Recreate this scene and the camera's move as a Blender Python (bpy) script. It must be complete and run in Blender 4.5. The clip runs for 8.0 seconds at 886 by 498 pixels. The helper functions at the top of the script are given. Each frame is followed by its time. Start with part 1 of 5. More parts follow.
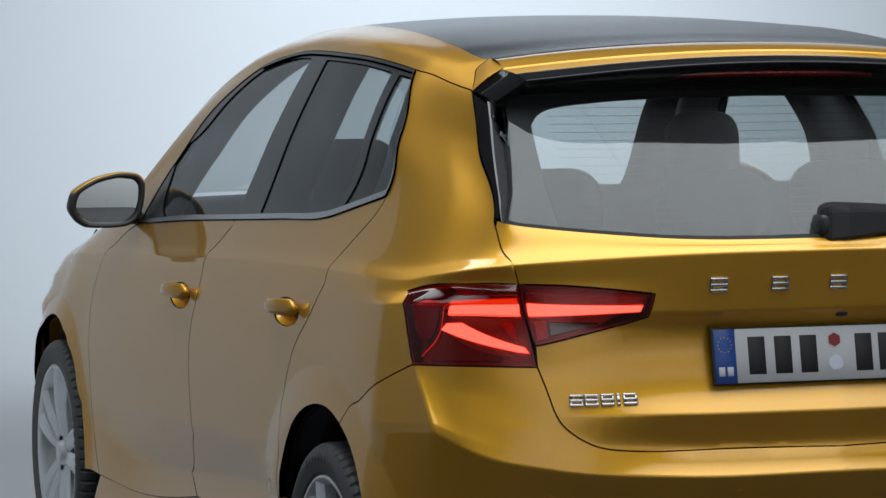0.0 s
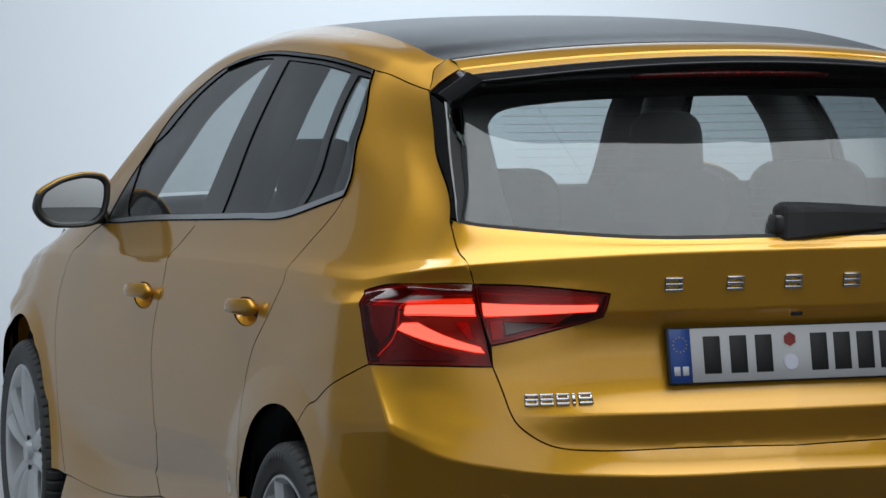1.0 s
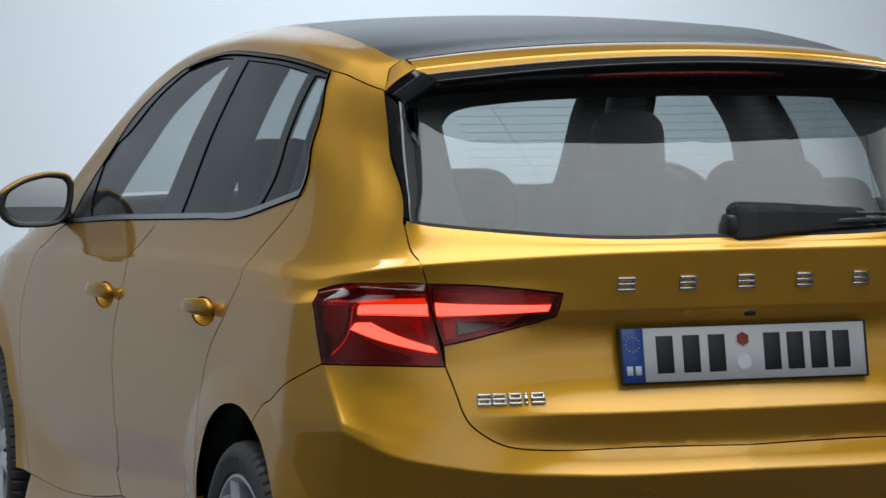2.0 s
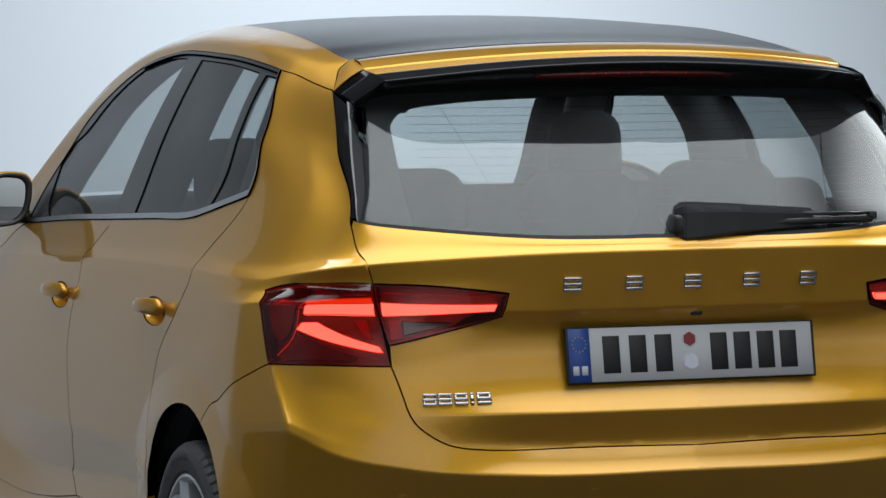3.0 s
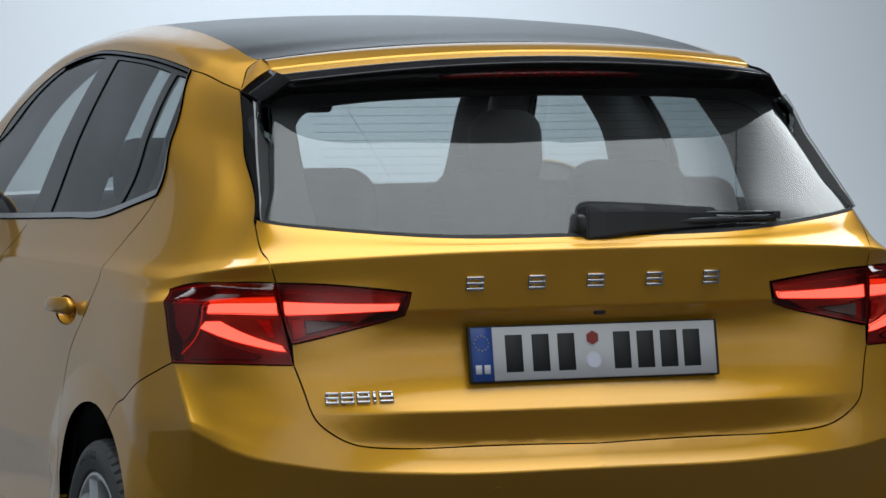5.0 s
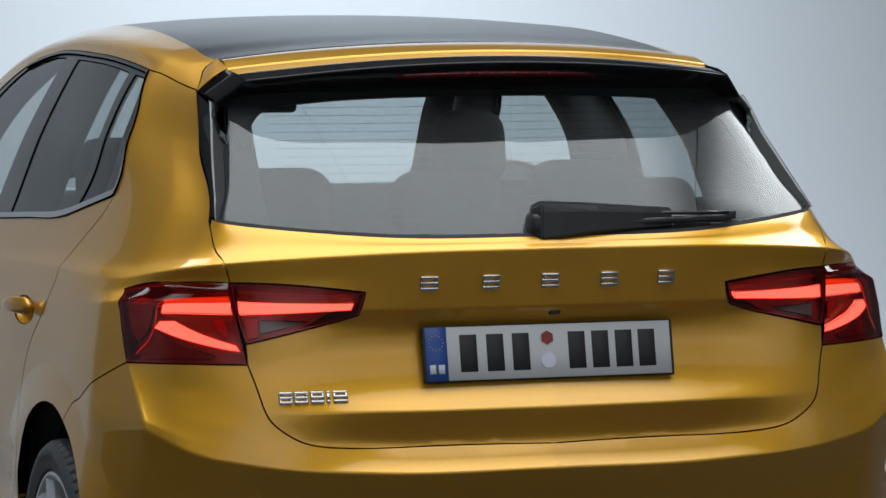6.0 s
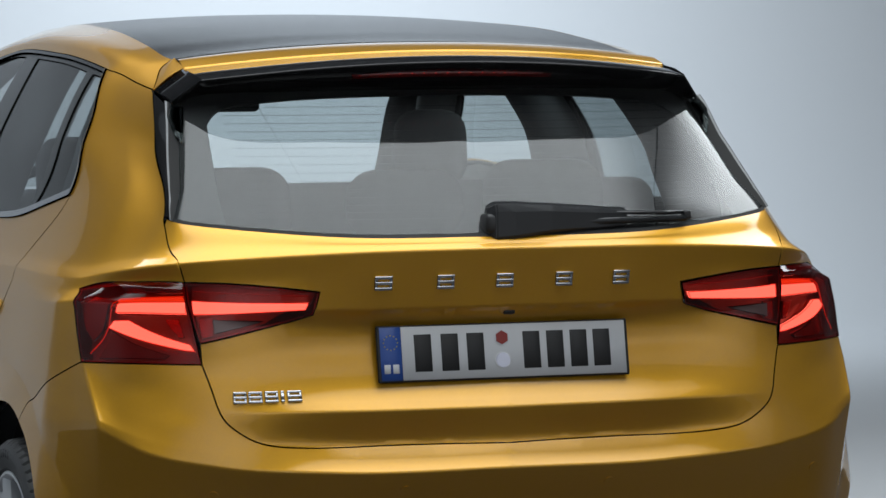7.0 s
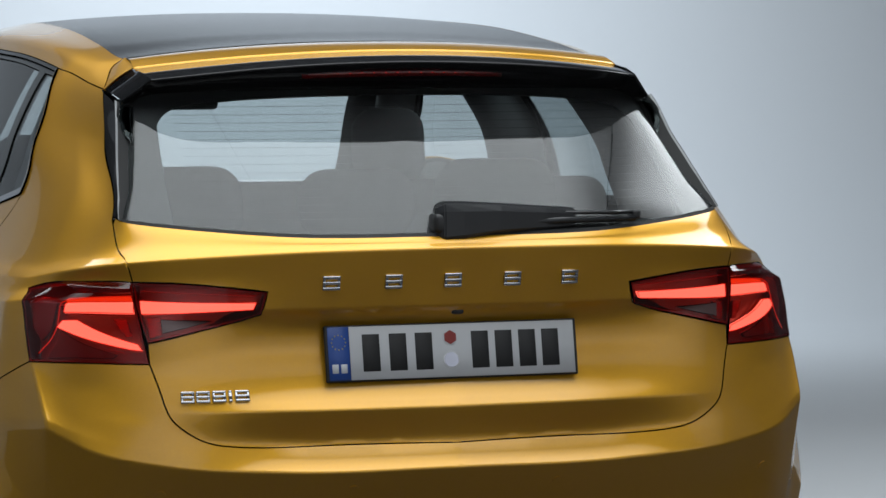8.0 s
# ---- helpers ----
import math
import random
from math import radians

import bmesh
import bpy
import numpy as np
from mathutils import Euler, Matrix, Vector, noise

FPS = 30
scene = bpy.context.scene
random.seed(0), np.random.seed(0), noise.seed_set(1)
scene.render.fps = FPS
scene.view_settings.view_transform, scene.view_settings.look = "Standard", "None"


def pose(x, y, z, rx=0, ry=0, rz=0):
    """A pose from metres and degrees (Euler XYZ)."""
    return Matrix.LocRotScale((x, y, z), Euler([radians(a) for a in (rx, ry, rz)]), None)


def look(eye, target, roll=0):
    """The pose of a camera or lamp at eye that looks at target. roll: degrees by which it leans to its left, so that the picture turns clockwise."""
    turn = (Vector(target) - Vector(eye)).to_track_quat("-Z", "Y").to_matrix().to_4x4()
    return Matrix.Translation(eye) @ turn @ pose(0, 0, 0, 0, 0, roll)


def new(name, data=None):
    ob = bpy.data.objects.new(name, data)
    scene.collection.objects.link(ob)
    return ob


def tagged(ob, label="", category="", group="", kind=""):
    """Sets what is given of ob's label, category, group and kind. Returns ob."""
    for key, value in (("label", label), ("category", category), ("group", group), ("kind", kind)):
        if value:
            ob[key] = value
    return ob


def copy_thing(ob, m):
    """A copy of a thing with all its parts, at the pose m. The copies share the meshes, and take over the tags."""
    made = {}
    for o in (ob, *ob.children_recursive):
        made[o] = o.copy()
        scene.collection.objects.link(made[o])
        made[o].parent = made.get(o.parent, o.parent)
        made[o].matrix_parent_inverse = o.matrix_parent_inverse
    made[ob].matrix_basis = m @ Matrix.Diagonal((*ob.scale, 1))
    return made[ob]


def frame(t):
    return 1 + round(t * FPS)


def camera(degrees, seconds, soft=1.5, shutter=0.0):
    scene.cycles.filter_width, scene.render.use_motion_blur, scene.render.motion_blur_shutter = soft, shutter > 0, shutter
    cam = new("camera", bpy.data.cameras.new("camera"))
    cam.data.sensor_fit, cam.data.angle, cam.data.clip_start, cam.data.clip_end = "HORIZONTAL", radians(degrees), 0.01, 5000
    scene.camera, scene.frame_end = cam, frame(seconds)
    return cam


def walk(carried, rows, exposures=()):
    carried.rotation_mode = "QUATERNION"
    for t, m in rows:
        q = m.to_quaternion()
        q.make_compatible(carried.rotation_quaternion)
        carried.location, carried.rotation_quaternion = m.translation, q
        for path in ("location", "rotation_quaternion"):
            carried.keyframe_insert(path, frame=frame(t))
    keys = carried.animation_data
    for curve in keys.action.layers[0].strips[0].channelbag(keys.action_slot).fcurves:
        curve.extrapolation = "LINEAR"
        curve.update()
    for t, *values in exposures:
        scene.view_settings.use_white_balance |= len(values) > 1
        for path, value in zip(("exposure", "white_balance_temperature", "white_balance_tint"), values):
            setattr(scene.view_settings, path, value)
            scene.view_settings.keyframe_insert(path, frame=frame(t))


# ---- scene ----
cam = camera(13.418, 8.0)
ROWS = [
    (0.0, -3.0252, -6.7722, 1.4942, -18.010, -3.554, -0.328),
    (0.5, -2.9930, -6.7928, 1.4965, -18.037, -3.569, -0.349),
    (1.0, -2.9576, -6.8109, 1.4962, -18.088, -3.567, -0.348),
    (1.5, -2.9235, -6.8295, 1.4972, -18.126, -3.574, -0.343),
    (3.0, -2.7904, -6.8802, 1.4991, -18.213, -3.594, -0.321),
    (3.5, -2.7501, -6.9005, 1.4959, -18.250, -3.576, -0.298),
    (4.0, -2.7080, -6.9236, 1.4971, -18.288, -3.583, -0.270),
    (4.5, -2.6766, -6.9433, 1.5031, -18.366, -3.626, -0.310),
    (6.0, -2.5624, -6.9905, 1.5012, -18.437, -3.619, -0.267),
    (6.5, -2.5331, -7.0000, 1.4995, -18.526, -3.612, -0.255),
    (7.0, -2.5006, -7.0155, 1.5063, -18.615, -3.662, -0.227),
    (7.5, -2.4622, -7.0331, 1.5145, -18.656, -3.727, -0.212),
    (8.0, -2.4186, -7.0521, 1.5241, -18.715, -3.799, -0.175),
]
walk(cam, [(t, pose(x, y, z, 90 + pitch, 0, yaw) @ pose(0, 0, 0, 0, 0, roll)) for t, x, y, z, yaw, pitch, roll in ROWS])

# ---- light ----
world = bpy.data.worlds.new("studio")
scene.world = world
world.use_nodes = True
world.node_tree.nodes["Background"].inputs[0].default_value = (0.9, 0.95, 1.0, 1)
world.node_tree.nodes["Background"].inputs[1].default_value = 0.03


def area(name, eye, target, sx, sy, power, colour=(1, 1, 1)):
    data = bpy.data.lights.new(name, "AREA")
    data.shape, data.size, data.size_y, data.energy, data.color = "RECTANGLE", sx, sy, power, colour
    ob = new(name, data)
    ob.matrix_world = look(eye, target)
    return ob


# added unseen lamps: a wash on the backdrop, a fill on its left part that the doors reflect, and lamps turned to the
# side and back walls; the softboxes over the tail follow below
area("backdrop_wash", (2.75, 8.3, 3.5), (2.85, 11.0, 1.15), 2.6, 0.6, 188, (0.82, 0.92, 1.0))
area("left_backdrop_fill", (-5.0, 6.0, 5.2), (-4.9, 10.2, .6), 5.0, 1.2, 135, (0.84, 0.93, 1.0))
area("side_wash", (-7.4, 1.0, 5.2), (-10.0, 1.0, 1.5), 0.6, 7.0, 110, (0.84, 0.93, 1.0))
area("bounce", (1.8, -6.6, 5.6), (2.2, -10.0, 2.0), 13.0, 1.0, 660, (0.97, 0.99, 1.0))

# ---- materials ----
def material(name, colour, rough=0.5, metal=0.0, **extra):
    m = bpy.data.materials.new(name)
    m.use_nodes = True
    b = m.node_tree.nodes["Principled BSDF"]
    b.inputs["Base Color"].default_value = (*colour, 1)
    b.inputs["Roughness"].default_value = rough
    b.inputs["Metallic"].default_value = metal
    for key, value in extra.items():
        b.inputs[key.replace("_", " ")].default_value = value
    return m


def grain(m, scale, strength, distance=0.001, rough=0.0, detail=4):
    """Fine relief, and a little unevenness of the gloss."""
    t = m.node_tree
    b = t.nodes["Principled BSDF"]
    co = t.nodes.new("ShaderNodeTexCoord")
    n = t.nodes.new("ShaderNodeTexNoise")
    n.inputs["Scale"].default_value, n.inputs["Detail"].default_value = scale, detail
    t.links.new(co.outputs["Object"], n.inputs["Vector"])
    if strength:
        bump = t.nodes.new("ShaderNodeBump")
        bump.inputs["Strength"].default_value, bump.inputs["Distance"].default_value = strength, distance
        t.links.new(n.outputs["Fac"], bump.inputs["Height"])
        t.links.new(bump.outputs["Normal"], b.inputs["Normal"])
    if rough:
        r = t.nodes.new("ShaderNodeMapRange")
        base = b.inputs["Roughness"].default_value
        r.inputs["To Min"].default_value, r.inputs["To Max"].default_value = base - rough, base + rough
        t.links.new(n.outputs["Fac"], r.inputs["Value"])
        t.links.new(r.outputs["Result"], b.inputs["Roughness"])
    return m


def pane(name, tint, base=0.075, gloss_rough=0.0):
    """Thin glass: tinted where it is looked through, with a gloss on top that grows towards grazing angles."""
    m = bpy.data.materials.new(name)
    m.use_nodes = True
    t = m.node_tree
    t.nodes.clear()
    out = t.nodes.new("ShaderNodeOutputMaterial")
    mix = t.nodes.new("ShaderNodeMixShader")
    clear = t.nodes.new("ShaderNodeBsdfTransparent")
    gloss = t.nodes.new("ShaderNodeBsdfGlossy")
    facing = t.nodes.new("ShaderNodeLayerWeight")
    power = t.nodes.new("ShaderNodeMath")
    curve = t.nodes.new("ShaderNodeMapRange")
    facing.inputs["Blend"].default_value = 0.5
    power.operation = "POWER"
    power.inputs[1].default_value = 5.0
    curve.inputs["To Min"].default_value, curve.inputs["To Max"].default_value = base, 1.0
    clear.inputs["Color"].default_value = (*tint, 1)
    gloss.inputs["Roughness"].default_value = gloss_rough
    t.links.new(facing.outputs["Facing"], power.inputs[0])
    t.links.new(power.outputs[0], curve.inputs["Value"])
    t.links.new(curve.outputs[0], mix.inputs[0])
    t.links.new(clear.outputs[0], mix.inputs[1])
    t.links.new(gloss.outputs[0], mix.inputs[2])
    # an added grey haze that lifts the dark panes and calms their noise
    haze = t.nodes.new("ShaderNodeBsdfDiffuse")
    haze.inputs["Color"].default_value = (0.34, 0.35, 0.36, 1)
    film = t.nodes.new("ShaderNodeMixShader")
    film.inputs[0].default_value = 0.05
    t.links.new(mix.outputs[0], film.inputs[1])
    t.links.new(haze.outputs[0], film.inputs[2])
    t.links.new(film.outputs[0], out.inputs[0])
    return m


def lens():
    """Red lamp plastic: clear red with a little body colour, glossy."""
    m = pane("red_lens", (0.87, 0.052, 0.036), base=.05, gloss_rough=0.01)
    t = m.node_tree
    clear = [n for n in t.nodes if n.type == "BSDF_TRANSPARENT"][0]
    mix = clear.outputs[0].links[0].to_node
    clear = mix.inputs[1].links[0].from_node
    mix.outputs[0].links[0].to_node.inputs[0].default_value = 0.0
    body = t.nodes.new("ShaderNodeBsdfDiffuse")
    body.inputs["Color"].default_value = (0.30, 0.006, 0.006, 1)
    both_mix = t.nodes.new("ShaderNodeMixShader")
    both_mix.inputs[0].default_value = 0.09
    t.links.new(clear.outputs[0], both_mix.inputs[1])
    t.links.new(body.outputs[0], both_mix.inputs[2])
    t.links.new(both_mix.outputs[0], mix.inputs[1])
    return m


def glow(name, colour, strength):
    m = material(name, (0.1, 0.01, 0.01), 0.3)
    b = m.node_tree.nodes["Principled BSDF"]
    b.inputs["Emission Color"].default_value = (*colour, 1)
    b.inputs["Emission Strength"].default_value = strength
    return m


def metallic_paint():
    """Gold metallic paint under clear lacquer: flakes in the base coat, faint waviness in the lacquer."""
    m = material("gold_metallic_paint", (0.43, 0.25, 0.012), 0.47, 0.80, Coat_Weight=1.0, Coat_Roughness=0.035, Coat_IOR=1.5)
    t = m.node_tree
    b = t.nodes["Principled BSDF"]
    co = t.nodes.new("ShaderNodeTexCoord")
    flake = t.nodes.new("ShaderNodeTexVoronoi")
    flake.inputs["Scale"].default_value = 1400
    t.links.new(co.outputs["Object"], flake.inputs["Vector"])
    mix = t.nodes.new("ShaderNodeMixRGB")
    mix.inputs[1].default_value, mix.inputs[2].default_value = (0.62, 0.315, 0.020, 1), (0.72, 0.372, 0.028, 1)
    t.links.new(flake.outputs["Color"], mix.inputs[0])
    t.links.new(mix.outputs[0], b.inputs["Base Color"])
    peel = t.nodes.new("ShaderNodeTexNoise")
    peel.inputs["Scale"].default_value = 260
    t.links.new(co.outputs["Object"], peel.inputs["Vector"])
    bump = t.nodes.new("ShaderNodeBump")
    bump.inputs["Strength"].default_value, bump.inputs["Distance"].default_value = 0.012, 0.0004
    t.links.new(peel.outputs["Fac"], bump.inputs["Height"])
    t.links.new(bump.outputs["Normal"], b.inputs["Coat Normal"])
    return m


def diffuser(name, axis, start, end, low, high):
    """Softbox cloth lit from inside, brighter towards the end where its lamps hang and dimmer at its rim."""
    m = material(name, (0.8, 0.8, 0.8), 0.8)
    t = m.node_tree
    b = t.nodes["Principled BSDF"]

    def ramp(socket, a0, a1, b0, b1):
        r = t.nodes.new("ShaderNodeMapRange")
        r.interpolation_type = "SMOOTHSTEP"
        for key, value in (("From Min", a0), ("From Max", a1), ("To Min", b0), ("To Max", b1)):
            r.inputs[key].default_value = value
        t.links.new(socket, r.inputs["Value"])
        return r.outputs["Result"]

    def product(p, q):
        n = t.nodes.new("ShaderNodeMath")
        n.operation = "MULTIPLY"
        t.links.new(p, n.inputs[0])
        t.links.new(q, n.inputs[1])
        return n.outputs[0]

    geo = t.nodes.new("ShaderNodeNewGeometry")
    split = t.nodes.new("ShaderNodeSeparateXYZ")
    t.links.new(geo.outputs["Position"], split.inputs[0])
    total = ramp(split.outputs[axis], start, end, low, high)
    co = t.nodes.new("ShaderNodeTexCoord")
    local = t.nodes.new("ShaderNodeSeparateXYZ")
    t.links.new(co.outputs["Generated"], local.inputs[0])
    for k in "XY":
        total = product(total, ramp(local.outputs[k], 0, .14, .25, 1))
        total = product(total, ramp(local.outputs[k], 1, .86, .25, 1))
    t.links.new(total, b.inputs["Emission Strength"])
    b.inputs["Emission Color"].default_value = (0.90, 0.965, 1.0, 1)
    return m


DIFFUSER_TAIL = diffuser("tail_softbox_cloth", "Y", .2, -2.2, 3.6, 2.1)
DIFFUSER_ROOF = diffuser("roof_softbox_cloth", "Y", 1.0, 4.0, 5.0, 5.5)
DIFFUSER_SIDE = diffuser("side_softbox_cloth", "X", 2.3, 3.5, 2.6, 8.5)
PAINT = metallic_paint()
GLOSS_BLACK = grain(material("gloss_black", (0.010, 0.010, 0.011), 0.07), 90, 0.0, rough=0.02)
ROOF_BLACK = grain(material("black_roof_lacquer", (0.010, 0.010, 0.012), 0.24, 0.0), 90, 0.0, rough=0.03)
TRIM_BLACK = grain(material("trim_black", (0.028, 0.029, 0.031), 0.22), 500, 0.0, 0.0005, rough=0.03)
PLASTIC = grain(material("black_plastic", (0.022, 0.022, 0.023), 0.42), 900, 0.25, 0.0004, rough=0.06)
TYRE = grain(material("tyre_rubber", (0.065, 0.066, 0.068), 0.55), 240, 0.3, 0.0006, rough=0.08)
CHROME = material("chrome", (0.62, 0.63, 0.65), 0.10, 1.0)
SATIN = grain(material("satin_aluminium", (0.60, 0.61, 0.63), 0.25, 1.0), 300, 0.0, rough=0.04)
ALLOY = grain(material("alloy_silver_lacquer", (0.68, 0.70, 0.73), 0.32, 0.45, Coat_Weight=0.6), 200, 0.0, rough=0.05)
FIN_GLINT = material("fin_glint_grey", (0.20, 0.205, 0.21), 0.35)
DARK = material("dark_inner", (0.018, 0.018, 0.018), 0.8)
LINING = grain(material("roof_lining", (0.055, 0.055, 0.058), 0.9), 700, 0.2)
PILLAR_TRIM = grain(material("pillar_trim_grey", (0.16, 0.165, 0.17), 0.7), 700, 0.2)
SEAT = grain(material("seat_cloth", (0.035, 0.035, 0.038), 0.85), 600, 0.4, 0.001)
CYC = grain(material("cyclorama_paint", (0.50, 0.515, 0.535), 0.85), 3, 0.0, rough=0.05)
FLOOR_DARK = grain(material("studio_floor_paint", (0.042, 0.042, 0.043), 0.55), 6, 0.05, rough=0.1)
WALL_DARK = grain(material("grey_studio_wall", (0.17, 0.17, 0.175), 0.8), 4, 0.0, rough=0.05)
GLASS_CLEAR = pane("clear_glass", (0.80, 0.84, 0.84))
GLASS_TINT = pane("tinted_glass", (0.50, 0.55, 0.56))
GLASS_REAR = pane("rear_window_glass", (0.62, 0.67, 0.67), base=0.07)
LENS_RED = lens()
LENS_RIM = grain(material("lens_rim_plastic", (0.085, 0.010, 0.011), 0.14, 0.0, Coat_Weight=0.6), 90, 0.0, rough=0.02)
LAMP_BODY = grain(material("lamp_housing", (0.40, 0.36, 0.34), 0.28, 0.6), 160, 0.5, 0.002)
REFLECTOR = grain(material("lamp_reflector", (0.55, 0.25, 0.22), 0.22, 0.8), 420, 0.9, 0.002)
CLEAR_LENS = grain(material("clear_ribbed_lens", (0.085, 0.040, 0.038), 0.16, 0.3, Coat_Weight=1.0), 500, 0.5, 0.001)
FACET = material("lamp_facet", (0.22, 0.19, 0.19), 0.2, 0.6)
EDGE_LINE = glow("lamp_edge_line", (1.0, 0.22, 0.05), 0.8)
DIM_LINE = glow("lamp_dim_line", (1.0, 0.10, 0.05), 0.16)
LIGHT_BAR = glow("light_guide", (0.55, 1.0, 0.95), 4.5)
AMBER_BAR = glow("amber_strip", (1.0, 0.50, 0.12), 1.0)
GUIDE_EDGE = glow("guide_edge", (1.0, 0.25, 0.08), 0.14)
# dots with a faint glow of their own, though their lamp is unlit
BRAKE_DOT = glow("brake_led", (1.0, 0.05, 0.02), 0.5)
PLATE_WHITE = grain(material("plate_white", (0.55, 0.56, 0.58), 0.35), 300, 0.0, rough=0.05)
PLATE_BLUE = material("plate_blue", (0.02, 0.07, 0.30), 0.35)
PLATE_DARK = material("plate_characters", (0.014, 0.014, 0.015), 0.62)
STICKER_RED = material("sticker_red", (0.25, 0.02, 0.015), 0.4)
STICKER_PALE = material("sticker_pale", (0.55, 0.56, 0.66), 0.25, 0.3)
STAR = material("star_yellow", (0.45, 0.36, 0.03), 0.5)
MIRROR = material("mirror_glass", (0.75, 0.78, 0.78), 0.0, 1.0)

# ---- body surface ----
import functools

# Feature lines of the left half, each from the rear centre round the corner to the nose.
# SIDE_Y: stations along the flank; each line has its rear points (x, y, z), half-widths and heights.
SIDE_Y = (0.32, 0.70, 1.25, 1.75, 2.40, 2.95, 3.30, 3.72)
LINES = []


def line(v, rear, widths, heights, nose, ys=SIDE_Y, crease=0.0, turn=None):
    """turn: the point just behind the rear corner, where it is not on the even curve."""
    pts = [*rear, *[(-w, y, z) for w, y, z in zip(widths, ys, heights)], *nose]
    LINES.append((v, np.array(pts, float), crease, turn))


def nose(z, y, w):
    return [(-w, y - 0.12, z), (0.0, y, z)]


line(0.20, [(0, .06, .20), (-.35, .07, .20), (-.58, .12, .20), (-.745, .22, .20)],
     (.80, .83, .870, .874, .874, .866, .83, .76), (.20,) * 8, nose(.18, 4.06, .5))
line(0.42, [(0, .065, .42), (-.35, .078, .42), (-.60, .10, .42), (-.795, .180, .42)],
     (.878, .868, .846, .833, .832, .866, .862, .800), (.43, .43, .458, .416, .380, .425, .40, .38), nose(.36, 4.10, .55), crease=.006, turn=(-.722, .125, .42))
line(0.48, [(0, .030, .49), (-.35, .045, .49), (-.605, .072, .497), (-.800, .152, .53)],
     (.882, .869, .859, .853, .852, .866, .864, .800), (.49, .49, .52, .490, .465, .475, .45, .43), nose(.42, 4.10, .55), turn=(-.734, .098, .515))
line(0.585, [(0, -.043, .599), (-.35, -.028, .600), (-.61, .000, .621), (-.808, .113, .690)],
     (.876, .871, .868, .866, .866, .866, .866, .800), (.668, .625, .56, .54, .52, .51, .50, .50), nose(.5, 4.10, .55), crease=.0024, turn=(-.743, .055, .653))
line(0.607, [(0, -.031, .612), (-.35, -.016, .614), (-.61, .005, .642), (-.809, .117, .703)],
     (.876, .872, .870, .868, .868, .868, .867, .800), (.688, .648, .60, .58, .56, .55, .54, .54), nose(.54, 4.09, .55), turn=(-.744, .0620, .671))
line(0.634, [(0, -.013, .643), (-.35, .002, .646), (-.61, .012, .668), (-.811, .1300, .722)],
     (.874, .872, .871, .869, .869, .868, .867, .800), (.710, .674, .64, .62, .60, .59, .58, .58), nose(.58, 4.08, .55), turn=(-.745, .0736, .696))
line(0.645, [(0, -.008, .652), (-.35, .007, .655), (-.61, .015, .680), (-.812, .1367, .731)],
     (.873, .872, .871, .869, .869, .868, .867, .800), (.719, .684, .65, .63, .61, .60, .59, .59), nose(.59, 4.08, .55), turn=(-.746, .0788, .707))
line(0.708, [(0, -.027, .719), (-.35, -.014, .720), (-.61, .027, .725), (-.815, .1565, .757)],
     (.869, .871, .871, .869, .868, .866, .864, .800), (.745, .72, .70, .68, .66, .64, .63, .63), nose(.63, 4.07, .55), crease=.002, turn=(-.748, .0950, .742))
line(0.735, [(0, .005, .756), (-.35, .013, .756), (-.61, .037, .760), (-.817, .1695, .774)],
     (.866, .870, .870, .868, .867, .864, .862, .790), (.77, .745, .725, .705, .685, .66, .65, .65), nose(.65, 4.06, .55), turn=(-.749, .1070, .768))
line(0.775, [(0, .024, .800), (-.35, .030, .800), (-.61, .050, .804), (-.819, .200, .815)],
     (.862, .867, .867, .865, .864, .860, .855, .793), (.81, .79, .77, .75, .725, .70, .69, .68), nose(.68, 4.05, .54))
line(0.865, [(0, .036, .864), (-.35, .043, .864), (-.61, .062, .872), (-.818, .218, .880)],
     (.853, .857, .858, .856, .854, .848, .842, .760), (.877, .87, .855, .84, .81, .785, .76, .74), nose(.74, 4.04, .52))
line(0.885, [(0, .031, .886), (-.35, .040, .887), (-.61, .068, .896), (-.815, .225, .907)],
     (.850, .854, .854, .852, .850, .843, .836, .755), (.901, .893, .876, .860, .830, .803, .778, .755), nose(.755, 4.03, .51))
line(0.905, [(0, .002, .917), (-.35, .017, .917), (-.61, .074, .920), (-.812, .232, .934)],
     (.846, .850, .850, .848, .846, .838, .829, .750), (.925, .915, .895, .878, .848, .82, .795, .77), nose(.77, 4.02, .5), crease=.0022)
line(0.955, [(0, -.009, .976), (-.35, .008, .974), (-.61, .085, .972), (-.757, .225, .968)],
     (.815, .842, .842, .840, .838, .830, .818, .733), (.952, .945, .930, .912, .878, .848, .825, .79), nose(.79, 4.0, .5))
line(1.00, [(0, -.021, 1.033), (-.35, -.002, 1.029), (-.61, .080, 1.014), (-.752, .215, .990)],
     (.802, .833, .834, .832, .830, .822, .808, .716), (.972, .968, .952, .933, .899, .871, .85, .81), nose(.81, 3.98, .48), crease=.0022)
line(1.06, [(0, -.0095, 1.0415), (-.35, .012, 1.0415), (-.61, .106, 1.036), (-.726, .226, 1.008)],
     (.772, .813, .820, .819, .817, .809, .79, .70), (.994, .992, .974, .954, .920, .892, .87, .82), nose(.82, 3.96, .46))
line(1.17, [(0, .004, 1.055), (-.35, .028, 1.060), (-.61, .145, 1.083), (-.660, .255, 1.100)],
     (.700, .757, .788, .790, .790, .78, .74, .62), (1.112, 1.100, 1.052, 1.020, .983, .955, .915, .84), nose(.84, 3.92, .42),
     ys=(.36, .66, 1.25, 1.75, 2.40, 2.95, 3.30, 3.72))
